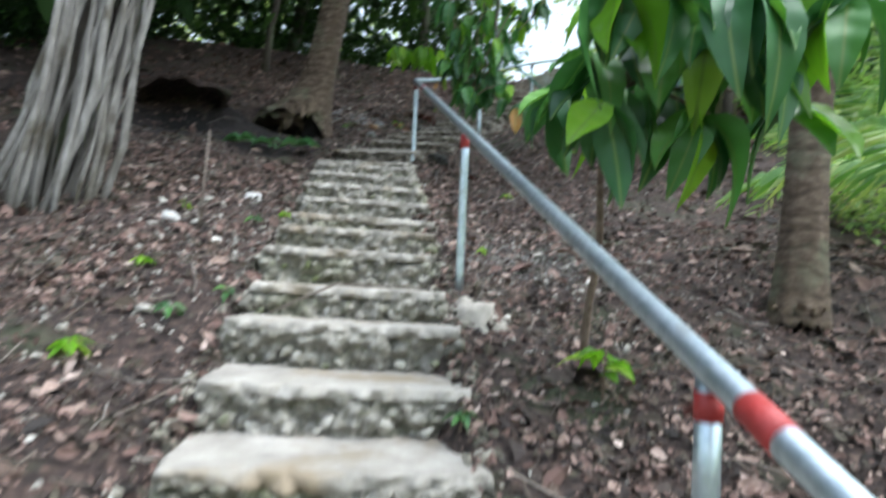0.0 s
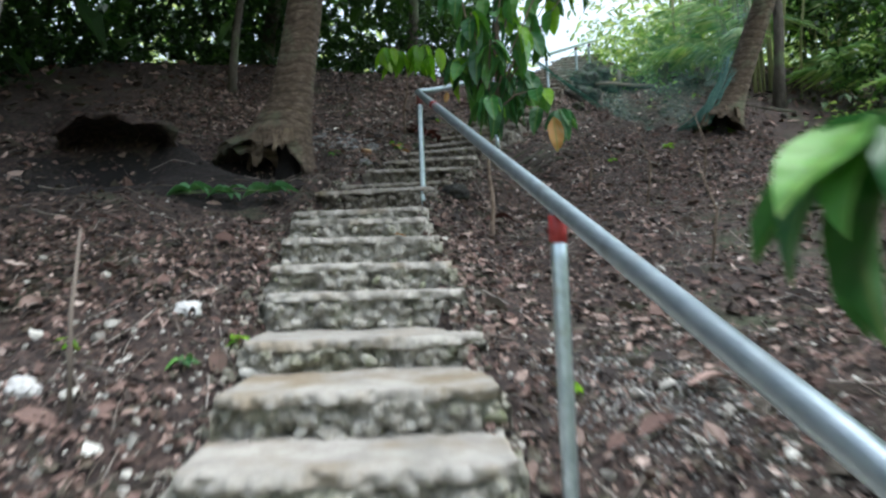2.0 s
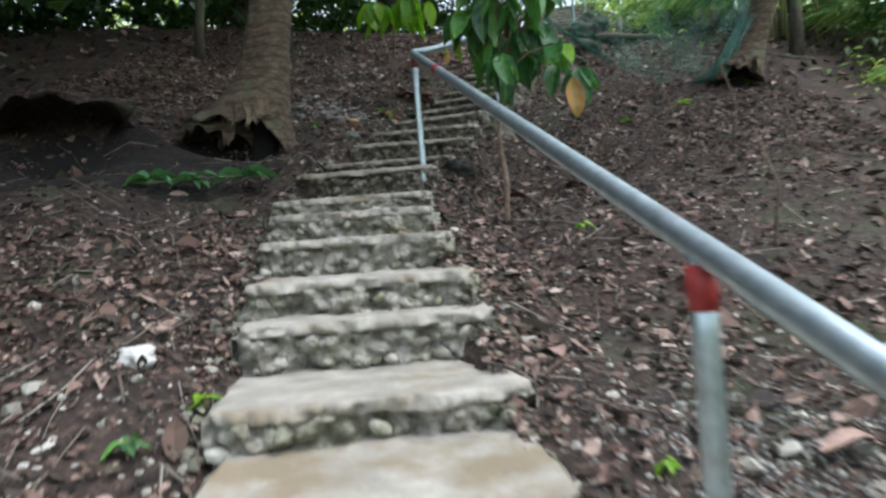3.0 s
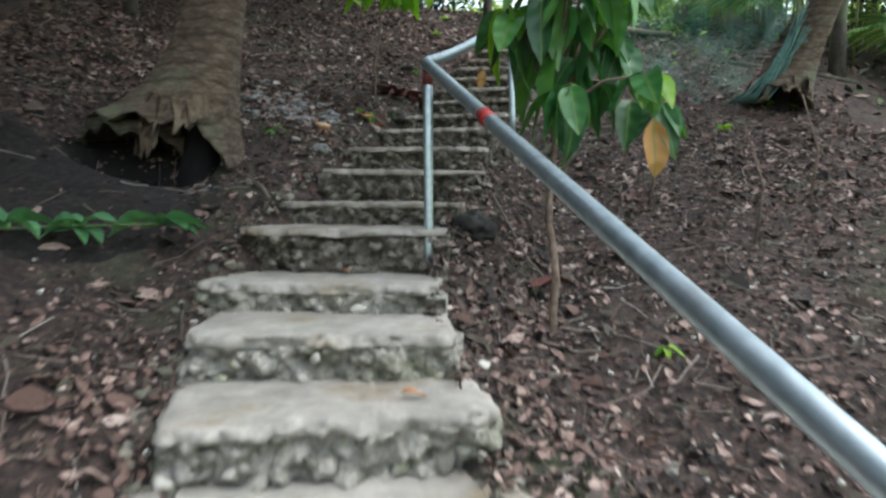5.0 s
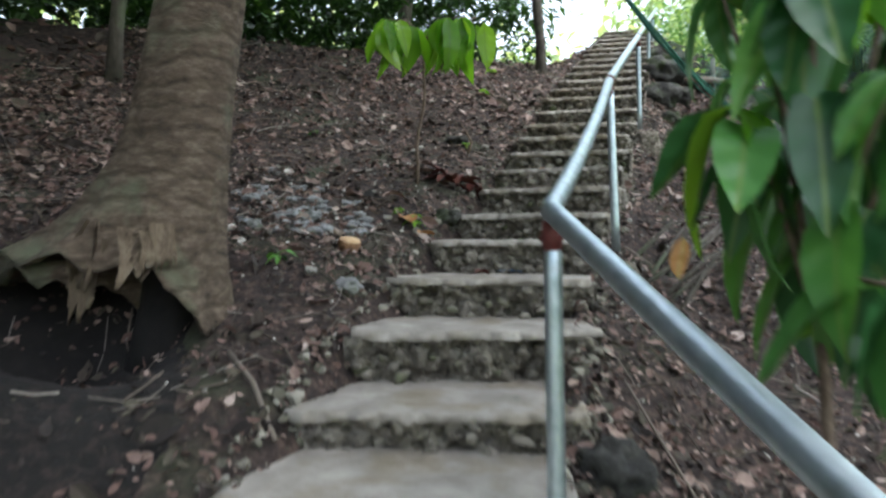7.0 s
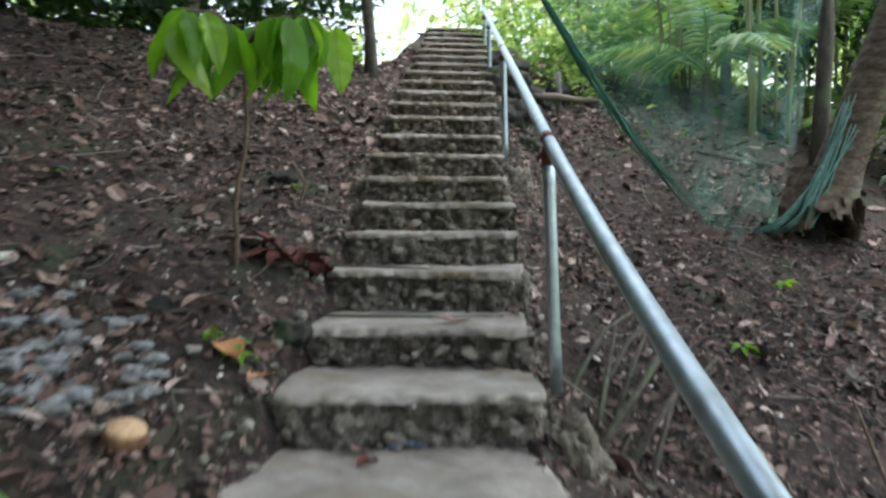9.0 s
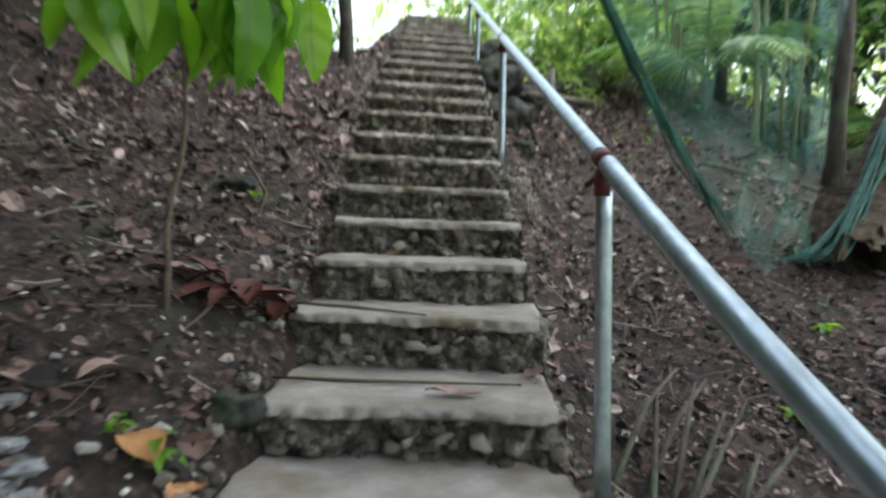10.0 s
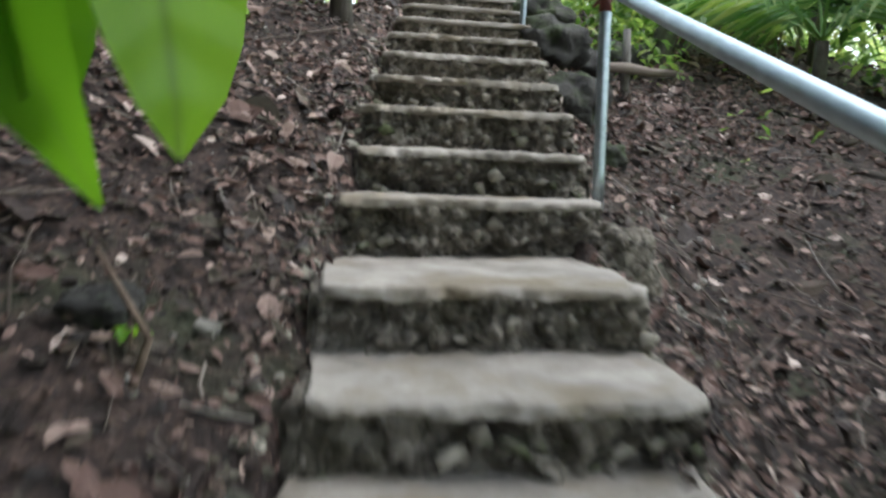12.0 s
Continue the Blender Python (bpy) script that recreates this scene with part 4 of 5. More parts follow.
def canes(x, y, n, high, seed):
    r = np.random.default_rng(seed)
    th = thing("cane_clump", "clump of thin yellowish green canes", "bamboo", (x, y, ground_at(x, y)), "cane clumps")
    for k in range(n):
        a, d = r.uniform(0, 6.28), r.uniform(0.05, 0.45)
        p = Vector((math.cos(a) * d, math.sin(a) * d, -0.2))
        h = high * r.uniform(0.7, 1.1)
        lean = Vector((math.cos(a), math.sin(a), 0)) * r.uniform(0.1, 0.9)
        w = r.uniform(0.012, 0.03)
        tube("cane", [p + lean * (t * t) + Vector((0, 0, h * t)) for t in (0, 0.25, 0.5, 0.75, 1)], [w, w, w * 0.9, w * 0.75, w * 0.4], M_CANE, th, sides=6)


M_CANE = surface("cane_skin", [(0.2, (0.10, 0.12, 0.05)), (0.5, (0.24, 0.25, 0.10)), (0.8, (0.40, 0.38, 0.20))], scale=6, rough=0.6, bump=0.3, bump_scale=40, stretch=(1, 1, 0.4))
for k, (x, y, n, h) in enumerate(((5.9, 9.3, 13, 5.0), (7.2, 8.2, 10, 5.5), (5.1, 10.8, 9, 4.5), (8.3, 7.4, 9, 5.0), (6.1, 7.6, 9, 4.6))):
    canes(x, y, n, h, 90 + k)

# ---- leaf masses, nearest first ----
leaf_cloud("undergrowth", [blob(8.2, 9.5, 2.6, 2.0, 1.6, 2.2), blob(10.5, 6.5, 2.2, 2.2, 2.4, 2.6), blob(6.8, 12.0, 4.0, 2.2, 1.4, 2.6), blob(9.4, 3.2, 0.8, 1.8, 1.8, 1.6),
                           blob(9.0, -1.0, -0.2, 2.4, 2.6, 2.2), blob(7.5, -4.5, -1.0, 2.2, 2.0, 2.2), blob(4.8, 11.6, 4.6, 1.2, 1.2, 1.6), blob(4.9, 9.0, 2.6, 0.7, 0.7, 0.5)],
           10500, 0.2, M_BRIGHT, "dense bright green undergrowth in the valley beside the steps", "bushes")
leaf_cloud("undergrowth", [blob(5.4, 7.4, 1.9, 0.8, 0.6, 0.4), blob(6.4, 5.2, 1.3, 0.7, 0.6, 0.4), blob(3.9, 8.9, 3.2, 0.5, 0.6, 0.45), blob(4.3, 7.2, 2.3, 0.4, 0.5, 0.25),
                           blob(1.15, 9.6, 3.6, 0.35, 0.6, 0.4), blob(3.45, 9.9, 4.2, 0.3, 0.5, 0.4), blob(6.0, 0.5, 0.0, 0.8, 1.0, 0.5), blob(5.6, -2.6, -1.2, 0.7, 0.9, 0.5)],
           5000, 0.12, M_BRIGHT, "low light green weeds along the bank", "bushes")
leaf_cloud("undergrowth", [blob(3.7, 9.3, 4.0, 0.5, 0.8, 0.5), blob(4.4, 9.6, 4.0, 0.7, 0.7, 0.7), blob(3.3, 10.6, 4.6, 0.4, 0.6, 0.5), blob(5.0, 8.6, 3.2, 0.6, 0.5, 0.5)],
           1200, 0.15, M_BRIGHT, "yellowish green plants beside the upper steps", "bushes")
# Dark-toned leaves added here to hold down the brightness behind the net.
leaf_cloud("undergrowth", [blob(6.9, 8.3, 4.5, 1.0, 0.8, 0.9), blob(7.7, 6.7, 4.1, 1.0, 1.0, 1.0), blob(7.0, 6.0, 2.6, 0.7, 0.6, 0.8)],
           2600, 0.2, M_DARKLEAF, "green leaves with shade in their colour, hanging behind the net", "bushes")
# The bank's shade is in the dark leaf colour of these bushes.
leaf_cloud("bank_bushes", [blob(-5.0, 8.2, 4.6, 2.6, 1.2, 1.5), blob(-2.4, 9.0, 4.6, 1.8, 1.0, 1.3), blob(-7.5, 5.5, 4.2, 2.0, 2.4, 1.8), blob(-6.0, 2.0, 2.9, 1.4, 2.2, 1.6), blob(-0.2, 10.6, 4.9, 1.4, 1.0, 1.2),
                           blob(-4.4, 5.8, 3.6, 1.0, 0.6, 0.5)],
           13000, 0.2, M_DARKLEAF, "bushes along the top of the bank, shade put in their dark colour", "bushes")
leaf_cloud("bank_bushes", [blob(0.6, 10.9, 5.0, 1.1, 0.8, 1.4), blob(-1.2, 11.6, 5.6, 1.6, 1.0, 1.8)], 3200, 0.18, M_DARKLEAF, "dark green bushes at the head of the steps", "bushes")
# Trunkless leaf clouds above the view, placed only to block sun and sky.
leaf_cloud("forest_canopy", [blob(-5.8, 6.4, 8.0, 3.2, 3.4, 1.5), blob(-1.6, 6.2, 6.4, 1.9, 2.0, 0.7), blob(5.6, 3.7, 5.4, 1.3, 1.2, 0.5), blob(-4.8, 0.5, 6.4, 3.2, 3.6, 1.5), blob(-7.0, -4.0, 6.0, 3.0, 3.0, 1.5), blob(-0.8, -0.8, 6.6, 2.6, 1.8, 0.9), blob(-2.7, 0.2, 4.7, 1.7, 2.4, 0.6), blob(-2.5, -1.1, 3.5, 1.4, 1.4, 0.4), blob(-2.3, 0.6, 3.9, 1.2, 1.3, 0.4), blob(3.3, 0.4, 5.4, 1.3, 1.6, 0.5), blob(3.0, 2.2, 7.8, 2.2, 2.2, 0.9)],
           36000, 0.42, M_DARKLEAF, "unseen leaf clouds added overhead to shade the slope", "trees")
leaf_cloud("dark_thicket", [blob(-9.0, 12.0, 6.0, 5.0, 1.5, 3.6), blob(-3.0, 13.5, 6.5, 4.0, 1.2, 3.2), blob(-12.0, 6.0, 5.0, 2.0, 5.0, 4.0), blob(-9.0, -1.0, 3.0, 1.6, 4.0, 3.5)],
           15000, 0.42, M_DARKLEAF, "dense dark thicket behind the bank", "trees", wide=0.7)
# Haze and daylight are painted into this pale leaf colour; no air haze exists.
M_HAZE = surface("foliage_painted_haze", [(0.0, (0.26, 0.36, 0.2)), (0.5, (0.42, 0.54, 0.32)), (1.0, (0.6, 0.68, 0.46))], scale=1, rough=0.7, bump=0, pick="island", translucent=0.55)
leaf_cloud("tree_tops", [blob(5.0, 13.0, 8.0, 2.4, 1.4, 1.6), blob(8.0, 14.0, 7.0, 3.0, 1.6, 2.4), blob(1.0, 14.5, 8.2, 1.6, 1.2, 1.2), blob(3.6, 15.0, 9.2, 1.8, 1.2, 1.0)],
           3400, 0.26, M_BRIGHT, "light green tree tops above the head of the steps", "trees")
# Pale leaves that brighten the gaps behind the undergrowth by colour.
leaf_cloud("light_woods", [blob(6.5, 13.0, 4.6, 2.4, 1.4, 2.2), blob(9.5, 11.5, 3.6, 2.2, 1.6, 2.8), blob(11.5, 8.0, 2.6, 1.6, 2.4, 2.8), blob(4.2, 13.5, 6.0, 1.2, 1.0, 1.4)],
           7000, 0.24, M_HAZE, "leaves beyond the undergrowth, light and haze put in their pale colour", "trees")
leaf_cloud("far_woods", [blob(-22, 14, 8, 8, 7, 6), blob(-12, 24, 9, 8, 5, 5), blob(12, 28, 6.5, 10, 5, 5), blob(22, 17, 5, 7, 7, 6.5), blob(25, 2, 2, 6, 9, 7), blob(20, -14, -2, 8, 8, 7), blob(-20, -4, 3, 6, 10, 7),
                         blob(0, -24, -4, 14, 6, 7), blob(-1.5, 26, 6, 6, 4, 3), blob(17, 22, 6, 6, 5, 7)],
           22000, 0.8, M_HAZE, "distant woods behind the slope, haze put in their pale green colour", "trees")


# ---- shade net by the leaning palm ----
def build_net():
    th = thing("shade_net", "torn green shade net draped beside the leaning palm", "net")
    tie = (1.38, 3.10, 2.64)
    low = [tie, (1.76, 3.33, 2.28), (2.10, 3.54, 2.0), (2.72, 3.98, 1.64), (3.40, 4.50, 1.46), (3.98, 4.84, 1.52)]
    high = [tie, (2.2, 3.75, 2.78), (3.1, 4.45, 2.98), (4.1, 5.2, 3.32), (5.0, 5.9, 3.78), (5.68, 6.42, 4.25)]
    tube("tie_rope", [tie, (1.5, 3.2, 3.6), (1.75, 3.45, 4.8), (2.2, 3.4, 6.4)], 0.008, M_BUNDLE, th, "green cord that holds the net up", sides=6)
    nu, nv = 40, 18
    verts, faces = [], []
    for i in range(nu + 1):
        t = i / nu * 5
        k = min(4, int(t))
        a = Vector(low[k]).lerp(Vector(low[k + 1]), t - k)
        b = Vector(high[k]).lerp(Vector(high[k + 1]), t - k)
        for j in range(nv + 1):
            p = a.lerp(b, j / nv)
            open_out = min(1, i / 14)
            p.z -= 0.16 * open_out * math.sin(math.pi * j / nv)
            p += Vector((0.06 * math.sin(i * 0.9 + j * 0.3), 0.05 * math.cos(i * 0.6 - j * 0.5), 0.04 * math.sin(i * 1.3))) * open_out
            verts.append(p)
    for i in range(nu):
        for j in range(nv):
            a = i * (nv + 1) + j
            faces.append((a, a + 1, a + nv + 2, a + nv + 1))
    put("mesh_sheet", mesh_from("mesh_sheet", verts, faces, M_NET), th)
    r = np.random.default_rng(3)
    for n in range(9):
        pts = []
        for k in range(4):
            w = (0.01, 0.022, 0.03, 0.05)[k]
            at = Vector(low[k])
            pts.append(at + Vector((r.uniform(-w, w), r.uniform(-w, w), r.uniform(-w, w) * 0.6)))
        tube("gathered_cord", pts, [0.005, 0.005, 0.0045, 0.002], M_BUNDLE, th, "gathered dark green edge of the net", sides=6)
    for n in range(26):
        p = Vector((3.95 + r.uniform(-0.1, 0.22), 4.9 + r.uniform(-0.05, 0.1), 1.5))
        q = Vector((4.62, 4.9, 2.45)) + Vector((r.uniform(-0.1, 0.05), r.uniform(-0.08, 0), r.uniform(-0.3, 0.2)))
        tube("net_fold", [p, p.lerp(q, 0.3) + Vector((-0.05, -0.05, -0.16)), p.lerp(q, 0.6) + Vector((-0.04 + r.uniform(-0.05, 0.05), -0.05, -0.17)), p.lerp(q, 0.85) + Vector((0, 0, -0.08)), q], [0.007, 0.012, 0.014, 0.01, 0.004], M_CORD, th, "bunched green netting", sides=6)


M_BUNDLE = surface("gathered_net", [(0.3, (0.02, 0.09, 0.06)), (0.7, (0.05, 0.20, 0.14))], scale=20, rough=0.7, bump=0.5, bump_scale=60)
M_CORD = surface("green_net_bundle", [(0.3, (0.028, 0.099, 0.0768)), (0.7, (0.112, 0.2112, 0.1792))], scale=20, rough=0.7, bump=0.5, bump_scale=60)
build_net()


# ---- litter, stones and twigs on the ground ----
def scatter(n, xr, yr, keep):
    out = []
    while len(out) < n:
        x, y = rng.uniform(*xr, 4000), rng.uniform(*yr, 4000)
        ok = rng.uniform(0, 1, 4000) < keep(x, y)
        out += list(zip(x[ok], y[ok]))
    return np.array(out[:n])


def off_stairs(x, y, gap=0.0):
    d = x - stair_left(y)
    return ((d < -gap) | (d > WIDTH + gap)).astype(float)


# Extent of the soil painted dark with shade; little litter lies there.
def darkened(x, y):
    return np.clip(1.15 * np.exp(-(((x + 1.0) / 0.8) ** 2 + ((y - 0.9) / 0.9) ** 2)), 0, 0.93) + 0.7 * np.exp(-(((x + 1.7) / 1.1) ** 2 + ((y - 0.1) / 0.8) ** 2))


def litter_keep(x, y):
    bare = (1 - 0.55 * sstep(1.4, 1.9, x) * sstep(2.6, 1.6, y) * sstep(-5.0, -3.0, y)) * (1 - 0.3 * sstep(2.3, 3.0, x) * sstep(6.5, 5.0, y) * sstep(0.0, 1.5, y))
    return bare * off_stairs(x, y, -0.015) * np.clip(0.55 + 0.2 * sstep(1.8, 3.0, y) + 0.6 * vnoise(x, y, 0.8, 11) + 0.45 * vnoise(x, y, 2.5, 12), 0.04 + 0.22 * sstep(1.8, 3.0, y), 1) * np.clip(1 - darkened(x, y), 0.03, 1)


def build_litter(n, xr, yr, size, name, label, mat=None, keep=litter_keep, curl=0.35):
    p = scatter(n, xr, yr, keep)
    z = terrain(p[:, 0], p[:, 1])
    e = 0.04
    nx = -(terrain(p[:, 0] + e, p[:, 1]) - terrain(p[:, 0] - e, p[:, 1])) / (2 * e)
    ny = -(terrain(p[:, 0], p[:, 1] + e) - terrain(p[:, 0], p[:, 1] - e)) / (2 * e)
    nrm = np.column_stack([nx, ny, np.ones(n)]) + rng.normal(size=(n, 3)) * 0.45
    nrm /= np.linalg.norm(nrm, axis=1)[:, None]
    a = rng.uniform(0, 2 * np.pi, n)
    u = np.column_stack([np.cos(a), np.sin(a), np.zeros(n)])
    u -= nrm * (u * nrm).sum(1)[:, None]
    u /= np.linalg.norm(u, axis=1)[:, None]
    w = np.cross(nrm, u)
    L = (size * np.exp(np.clip(rng.normal(0, 0.42, n), -0.8, 0.55)))[:, None]
    W = L * rng.uniform(0.18, 0.34, n)[:, None]
    c = rng.uniform(-curl, curl, n)[:, None] * L
    h = np.column_stack([p, z + 0.012 + rng.uniform(0, 0.025, n)])
    roll = rng.uniform(0.1, 0.9, n)[:, None] * W * rng.choice([1, 1, -0.6], n)[:, None]
    skew = rng.uniform(-0.25, 0.25, n)[:, None] * L
    v = np.empty((n, 11, 3))
    v[:, 0] = h - u * L * 0.5 + nrm * c * 0.6
    for k, (t, g) in enumerate(((-0.28, 0.72), (0.0, 1.0), (0.27, 0.7))):
        mid = h + u * L * t + nrm * c * (0.15 - 1.2 * t * t) + w * skew * (0.25 - t * t)
        v[:, 1 + 3 * k] = mid + w * W * g + nrm * roll * g
        v[:, 2 + 3 * k] = mid
        v[:, 3 + 3 * k] = mid - w * W * g * 0.92 + nrm * roll * g * 0.8
    v[:, 10] = h + u * L * 0.52 + nrm * c * 0.8
    b = np.arange(n)[:, None] * 11
    tris = ([0, 2, 1], [0, 3, 2], [1, 2, 5], [1, 5, 4], [2, 3, 6], [2, 6, 5], [4, 5, 8], [4, 8, 7], [5, 6, 9], [5, 9, 8], [7, 8, 10], [8, 9, 10])
    faces = np.concatenate([b + t for t in tris])
    tagged(put(name, mesh_from(name, v.reshape(-1, 3), faces, mat or M_LITTER, False)), label, "leaves", kind="stuff")


build_litter(66000, (-3.4, 5.2), (-7.4, 9.5), 0.041, "leaf_litter", "brown and tan fallen leaves covering the slope")
build_litter(3600, (-3.2, 5.0), (-6.5, 9.5), 0.08, "leaf_litter", "large curled dry leaves on the slope")
M_PALELEAF = surface("pale_dry_leaf", [(0.0, (0.10, 0.058, 0.045)), (0.5, (0.22, 0.145, 0.12)), (1.0, (0.46, 0.37, 0.32))], scale=25, rough=0.6, bump=0.5, bump_scale=60, pick="island")
build_litter(1500, (-2.2, 4.0), (2.2, 9.0), 0.07, "leaf_litter", "pinkish pale curled leaves on the upper slope", M_PALELEAF, curl=0.6)
build_litter(900, (-1.6, 3.6), (-6.5, 2.2), 0.05, "leaf_litter", "pale dry leaves beside the lower steps", M_PALELEAF, curl=0.5)
build_litter(34000, (-2.4, 4.2), (-5.8, 8.5), 0.022, "leaf_litter", "broken bits of dry leaves beside the steps",
             keep=lambda x, y: off_stairs(x, y, -0.03) * np.clip(0.5 + 0.6 * vnoise(x, y, 1.4, 15), 0.03, 1) * np.clip(1 - darkened(x, y), 0.05, 1))
build_litter(1500, (-0.2, 3.0), (-6.0, 8.0), 0.03, "leaf_litter", "dry leaf bits caught along the ends of the steps", keep=lambda x, y: (np.abs(np.abs(x - stair_left(y) - WIDTH / 2) - WIDTH / 2) < 0.09) * 1.0)
build_litter(9000, (-9, 11), (-8, 13), 0.11, "leaf_litter", "fallen leaves on the farther slope", keep=lambda x, y: off_stairs(x, y) * (1 - 0.8 * (np.abs(x - 0.8) < 3)))


def build_stones(n, xr, yr, size, name, label, keep, mat=None):
    p = scatter(n, xr, yr, keep)
    z = terrain(p[:, 0], p[:, 1])
    base = []
    for s in range(6):
        me = stone_mesh(300 + s, M_PEBBLE)
        base.append((np.array([v.co[:] for v in me.vertices]), [tuple(f.vertices) for f in me.polygons]))
        bpy.data.meshes.remove(me)
    verts, faces, off = [], [], 0
    for i in range(n):
        vs, fs = base[int(rng.integers(6))]
        s = size * math.exp(min(0.6, rng.normal(0, 0.42)))
        q = np.array(Euler(rng.uniform(0, 6.28, 3)).to_matrix())
        w = (vs * s) @ q.T * np.array([1, 1, 0.7]) + (p[i, 0], p[i, 1], z[i] + s * 0.16)
        verts += [tuple(t) for t in w]
        faces += [tuple(k + off for k in f) for f in fs]
        off += len(vs)
    tagged(put(name, mesh_from(name, verts, faces, mat or M_PEBBLE, False)), label, "stones", kind="stuff")


def gravel_keep(x, y):
    d1 = np.exp(-(((x - 0.35) / 0.6) ** 2 + ((y + 3.2) / 1.3) ** 2))
    d2 = np.exp(-(((x - 2.45) / 0.55) ** 2 + ((y + 2.4) / 0.9) ** 2))
    d3 = 1.2 * np.exp(-(((x + 0.35) / 0.38) ** 2 + ((y - 2.75) / 0.45) ** 2))
    d4 = 0.10 + 0 * x
    return off_stairs(x, y, 0.0) * np.clip(d1 + d2 + d3 + d4, 0, 1) * np.clip(1 - darkened(x, y), 0.1, 1)


build_stones(2600, (-1.6, 3.6), (-6.5, 7.5), 0.024, "gravel", "pale broken stones scattered on the soil", gravel_keep)
build_stones(260, (-1.4, 3.2), (-6.0, 6.5), 0.052, "rubble", "pale lumps of rubble half sunk beside the steps", gravel_keep)
build_stones(1500, (1.7, 3.2), (-3.2, -1.4), 0.019, "gravel", "grey crushed stone spread on the soil by the rail", lambda x, y: off_stairs(x, y, -0.05) * np.exp(-(((x - 2.35) / 0.38) ** 2 + ((y + 2.3) / 0.36) ** 2)),
             surface("grey_crushed_stone", [(0.0, (0.07, 0.068, 0.064)), (0.5, (0.17, 0.165, 0.155)), (1.0, (0.34, 0.33, 0.31))], scale=20, rough=0.95, bump=0.6, pick="island"))
build_stones(5200, (-2.6, 4.2), (-6.5, 8.5), 0.034, "soil_clods", "dark crumbs and clods of soil on the slope", lambda x, y: off_stairs(x, y, 0.0) * np.clip(0.5 + 0.7 * vnoise(x, y, 1.3, 21), 0.05, 1),
             surface("dark_soil_clod", [(0.0, (0.010, 0.0075, 0.006)), (0.6, (0.032, 0.021, 0.017)), (1.0, (0.085, 0.056, 0.044))], scale=25, rough=1.0, bump=0.8, pick="island"))
edge_keep = lambda x, y: (np.abs(x - stair_left(y) - WIDTH / 2) < WIDTH / 2 + 0.12) * off_stairs(x, y, -0.02)
build_stones(1500, (-0.3, 3.0), (-6.0, 7.5), 0.045, "edge_rubble", "mossy grey rubble packed along the edges of the steps", edge_keep, M_EDGE := surface(
    "edge_rubble_stone", [(0.0, (0.05, 0.048, 0.035)), (0.5, (0.13, 0.12, 0.09)), (1.0, (0.3, 0.28, 0.23))], scale=20, rough=0.95, bump=0.8, pick="island"))


def build_twigs(n, xr, yr, label, size=0.2, thick=0.0035):
    p = scatter(n, xr, yr, lambda x, y: off_stairs(x, y, -0.05) * np.clip(1 - darkened(x, y), 0.2, 1))
    verts, faces = [], []
    for i in range(n):
        l = size * math.exp(rng.normal(0, 0.5))
        a = rng.uniform(0, 6.28)
        u = np.array([math.cos(a), math.sin(a)])
        w = thick * rng.uniform(0.6, 1.8)
        ring = []
        for k, t in enumerate((-0.5, 0, 0.5)):
            q = p[i] + u * l * t + np.array([-u[1], u[0]]) * l * 0.12 * (k == 1) * rng.uniform(-1, 1)
            zz = ground_at(q[0], q[1]) + 0.02 + 0.03 * (k == 2) * rng.uniform(0, 1)
            for c in range(3):
                b = 2.09 * c
                verts.append((q[0] - u[1] * math.cos(b) * w, q[1] + u[0] * math.cos(b) * w, zz + math.sin(b) * w))
        o = i * 9
        for k in range(2):
            for c in range(3):
                faces.append((o + k * 3 + c, o + k * 3 + (c + 1) % 3, o + k * 3 + 3 + (c + 1) % 3, o + k * 3 + 3 + c))
    tagged(put("twigs", mesh_from("twigs", verts, faces, M_TWIG)), label, "twigs", kind="stuff")


build_twigs(2300, (-3.2, 4.5), (-6.5, 9.0), "thin dead twigs lying on the leaf litter")


# ---- single things on the ground and steps ----
def on_ground(x, y, up=0.0):
    return Vector((x, y, ground_at(x, y) + up))


def dry_leaf(x, y, mat, size, yaw, label, up=0.03, z=None, tilt=0.25, wide=0.12, seed=1, droop=0.3):
    at = (x, y, (ground_at(x, y) if z is None else z) + up)
    ob = put("fallen_leaf", leaf_mesh("fallen_leaf", mat, 0.3, wide, droop, seed), None, "", Matrix.Translation(at) @ Matrix.Rotation(yaw, 4, "Z") @ Matrix.Rotation(-tilt, 4, "Y")
             @ Matrix.Diagonal((size, size, size, 1)))
    tagged(ob, label, "leaf", "fallen leaves")


r7 = np.random.default_rng(52)
for k in range(13):
    dry_leaf(0.47 + r7.uniform(-0.17, 0.08), 3.72 + r7.uniform(-0.08, 0.08), M_DRYRED, r7.uniform(0.35, 0.72), r7.uniform(0, 6.28), "crumpled red-brown dry leaf in a heap beside a step", r7.uniform(0.03, 0.10), wide=r7.uniform(0.14, 0.24),
             seed=20 + k, tilt=r7.uniform(0.1, 1.0), droop=r7.uniform(0.4, 1.2))
dry_leaf(0.28, 3.82, M_DRYPINK, 0.9, 2.9, "long pinkish dry leaf on the bank", 0.05, seed=3)
dry_leaf(0.22, 2.92, M_DRYORANGE, 0.55, 2.2, "curled orange dry leaf beside a step", 0.06, wide=0.22, seed=4, tilt=0.5)
dry_leaf(0.27, 2.84, M_DRYORANGE, 0.45, 0.9, "crumpled orange dry leaf on the soil", 0.05, wide=0.2, seed=14, tilt=0.2)
dry_leaf(0.0, 3.12, M_DRYPINK, 0.55, 0.6, "broad pinkish brown dry leaf on the bank", 0.05, wide=0.18, seed=5)
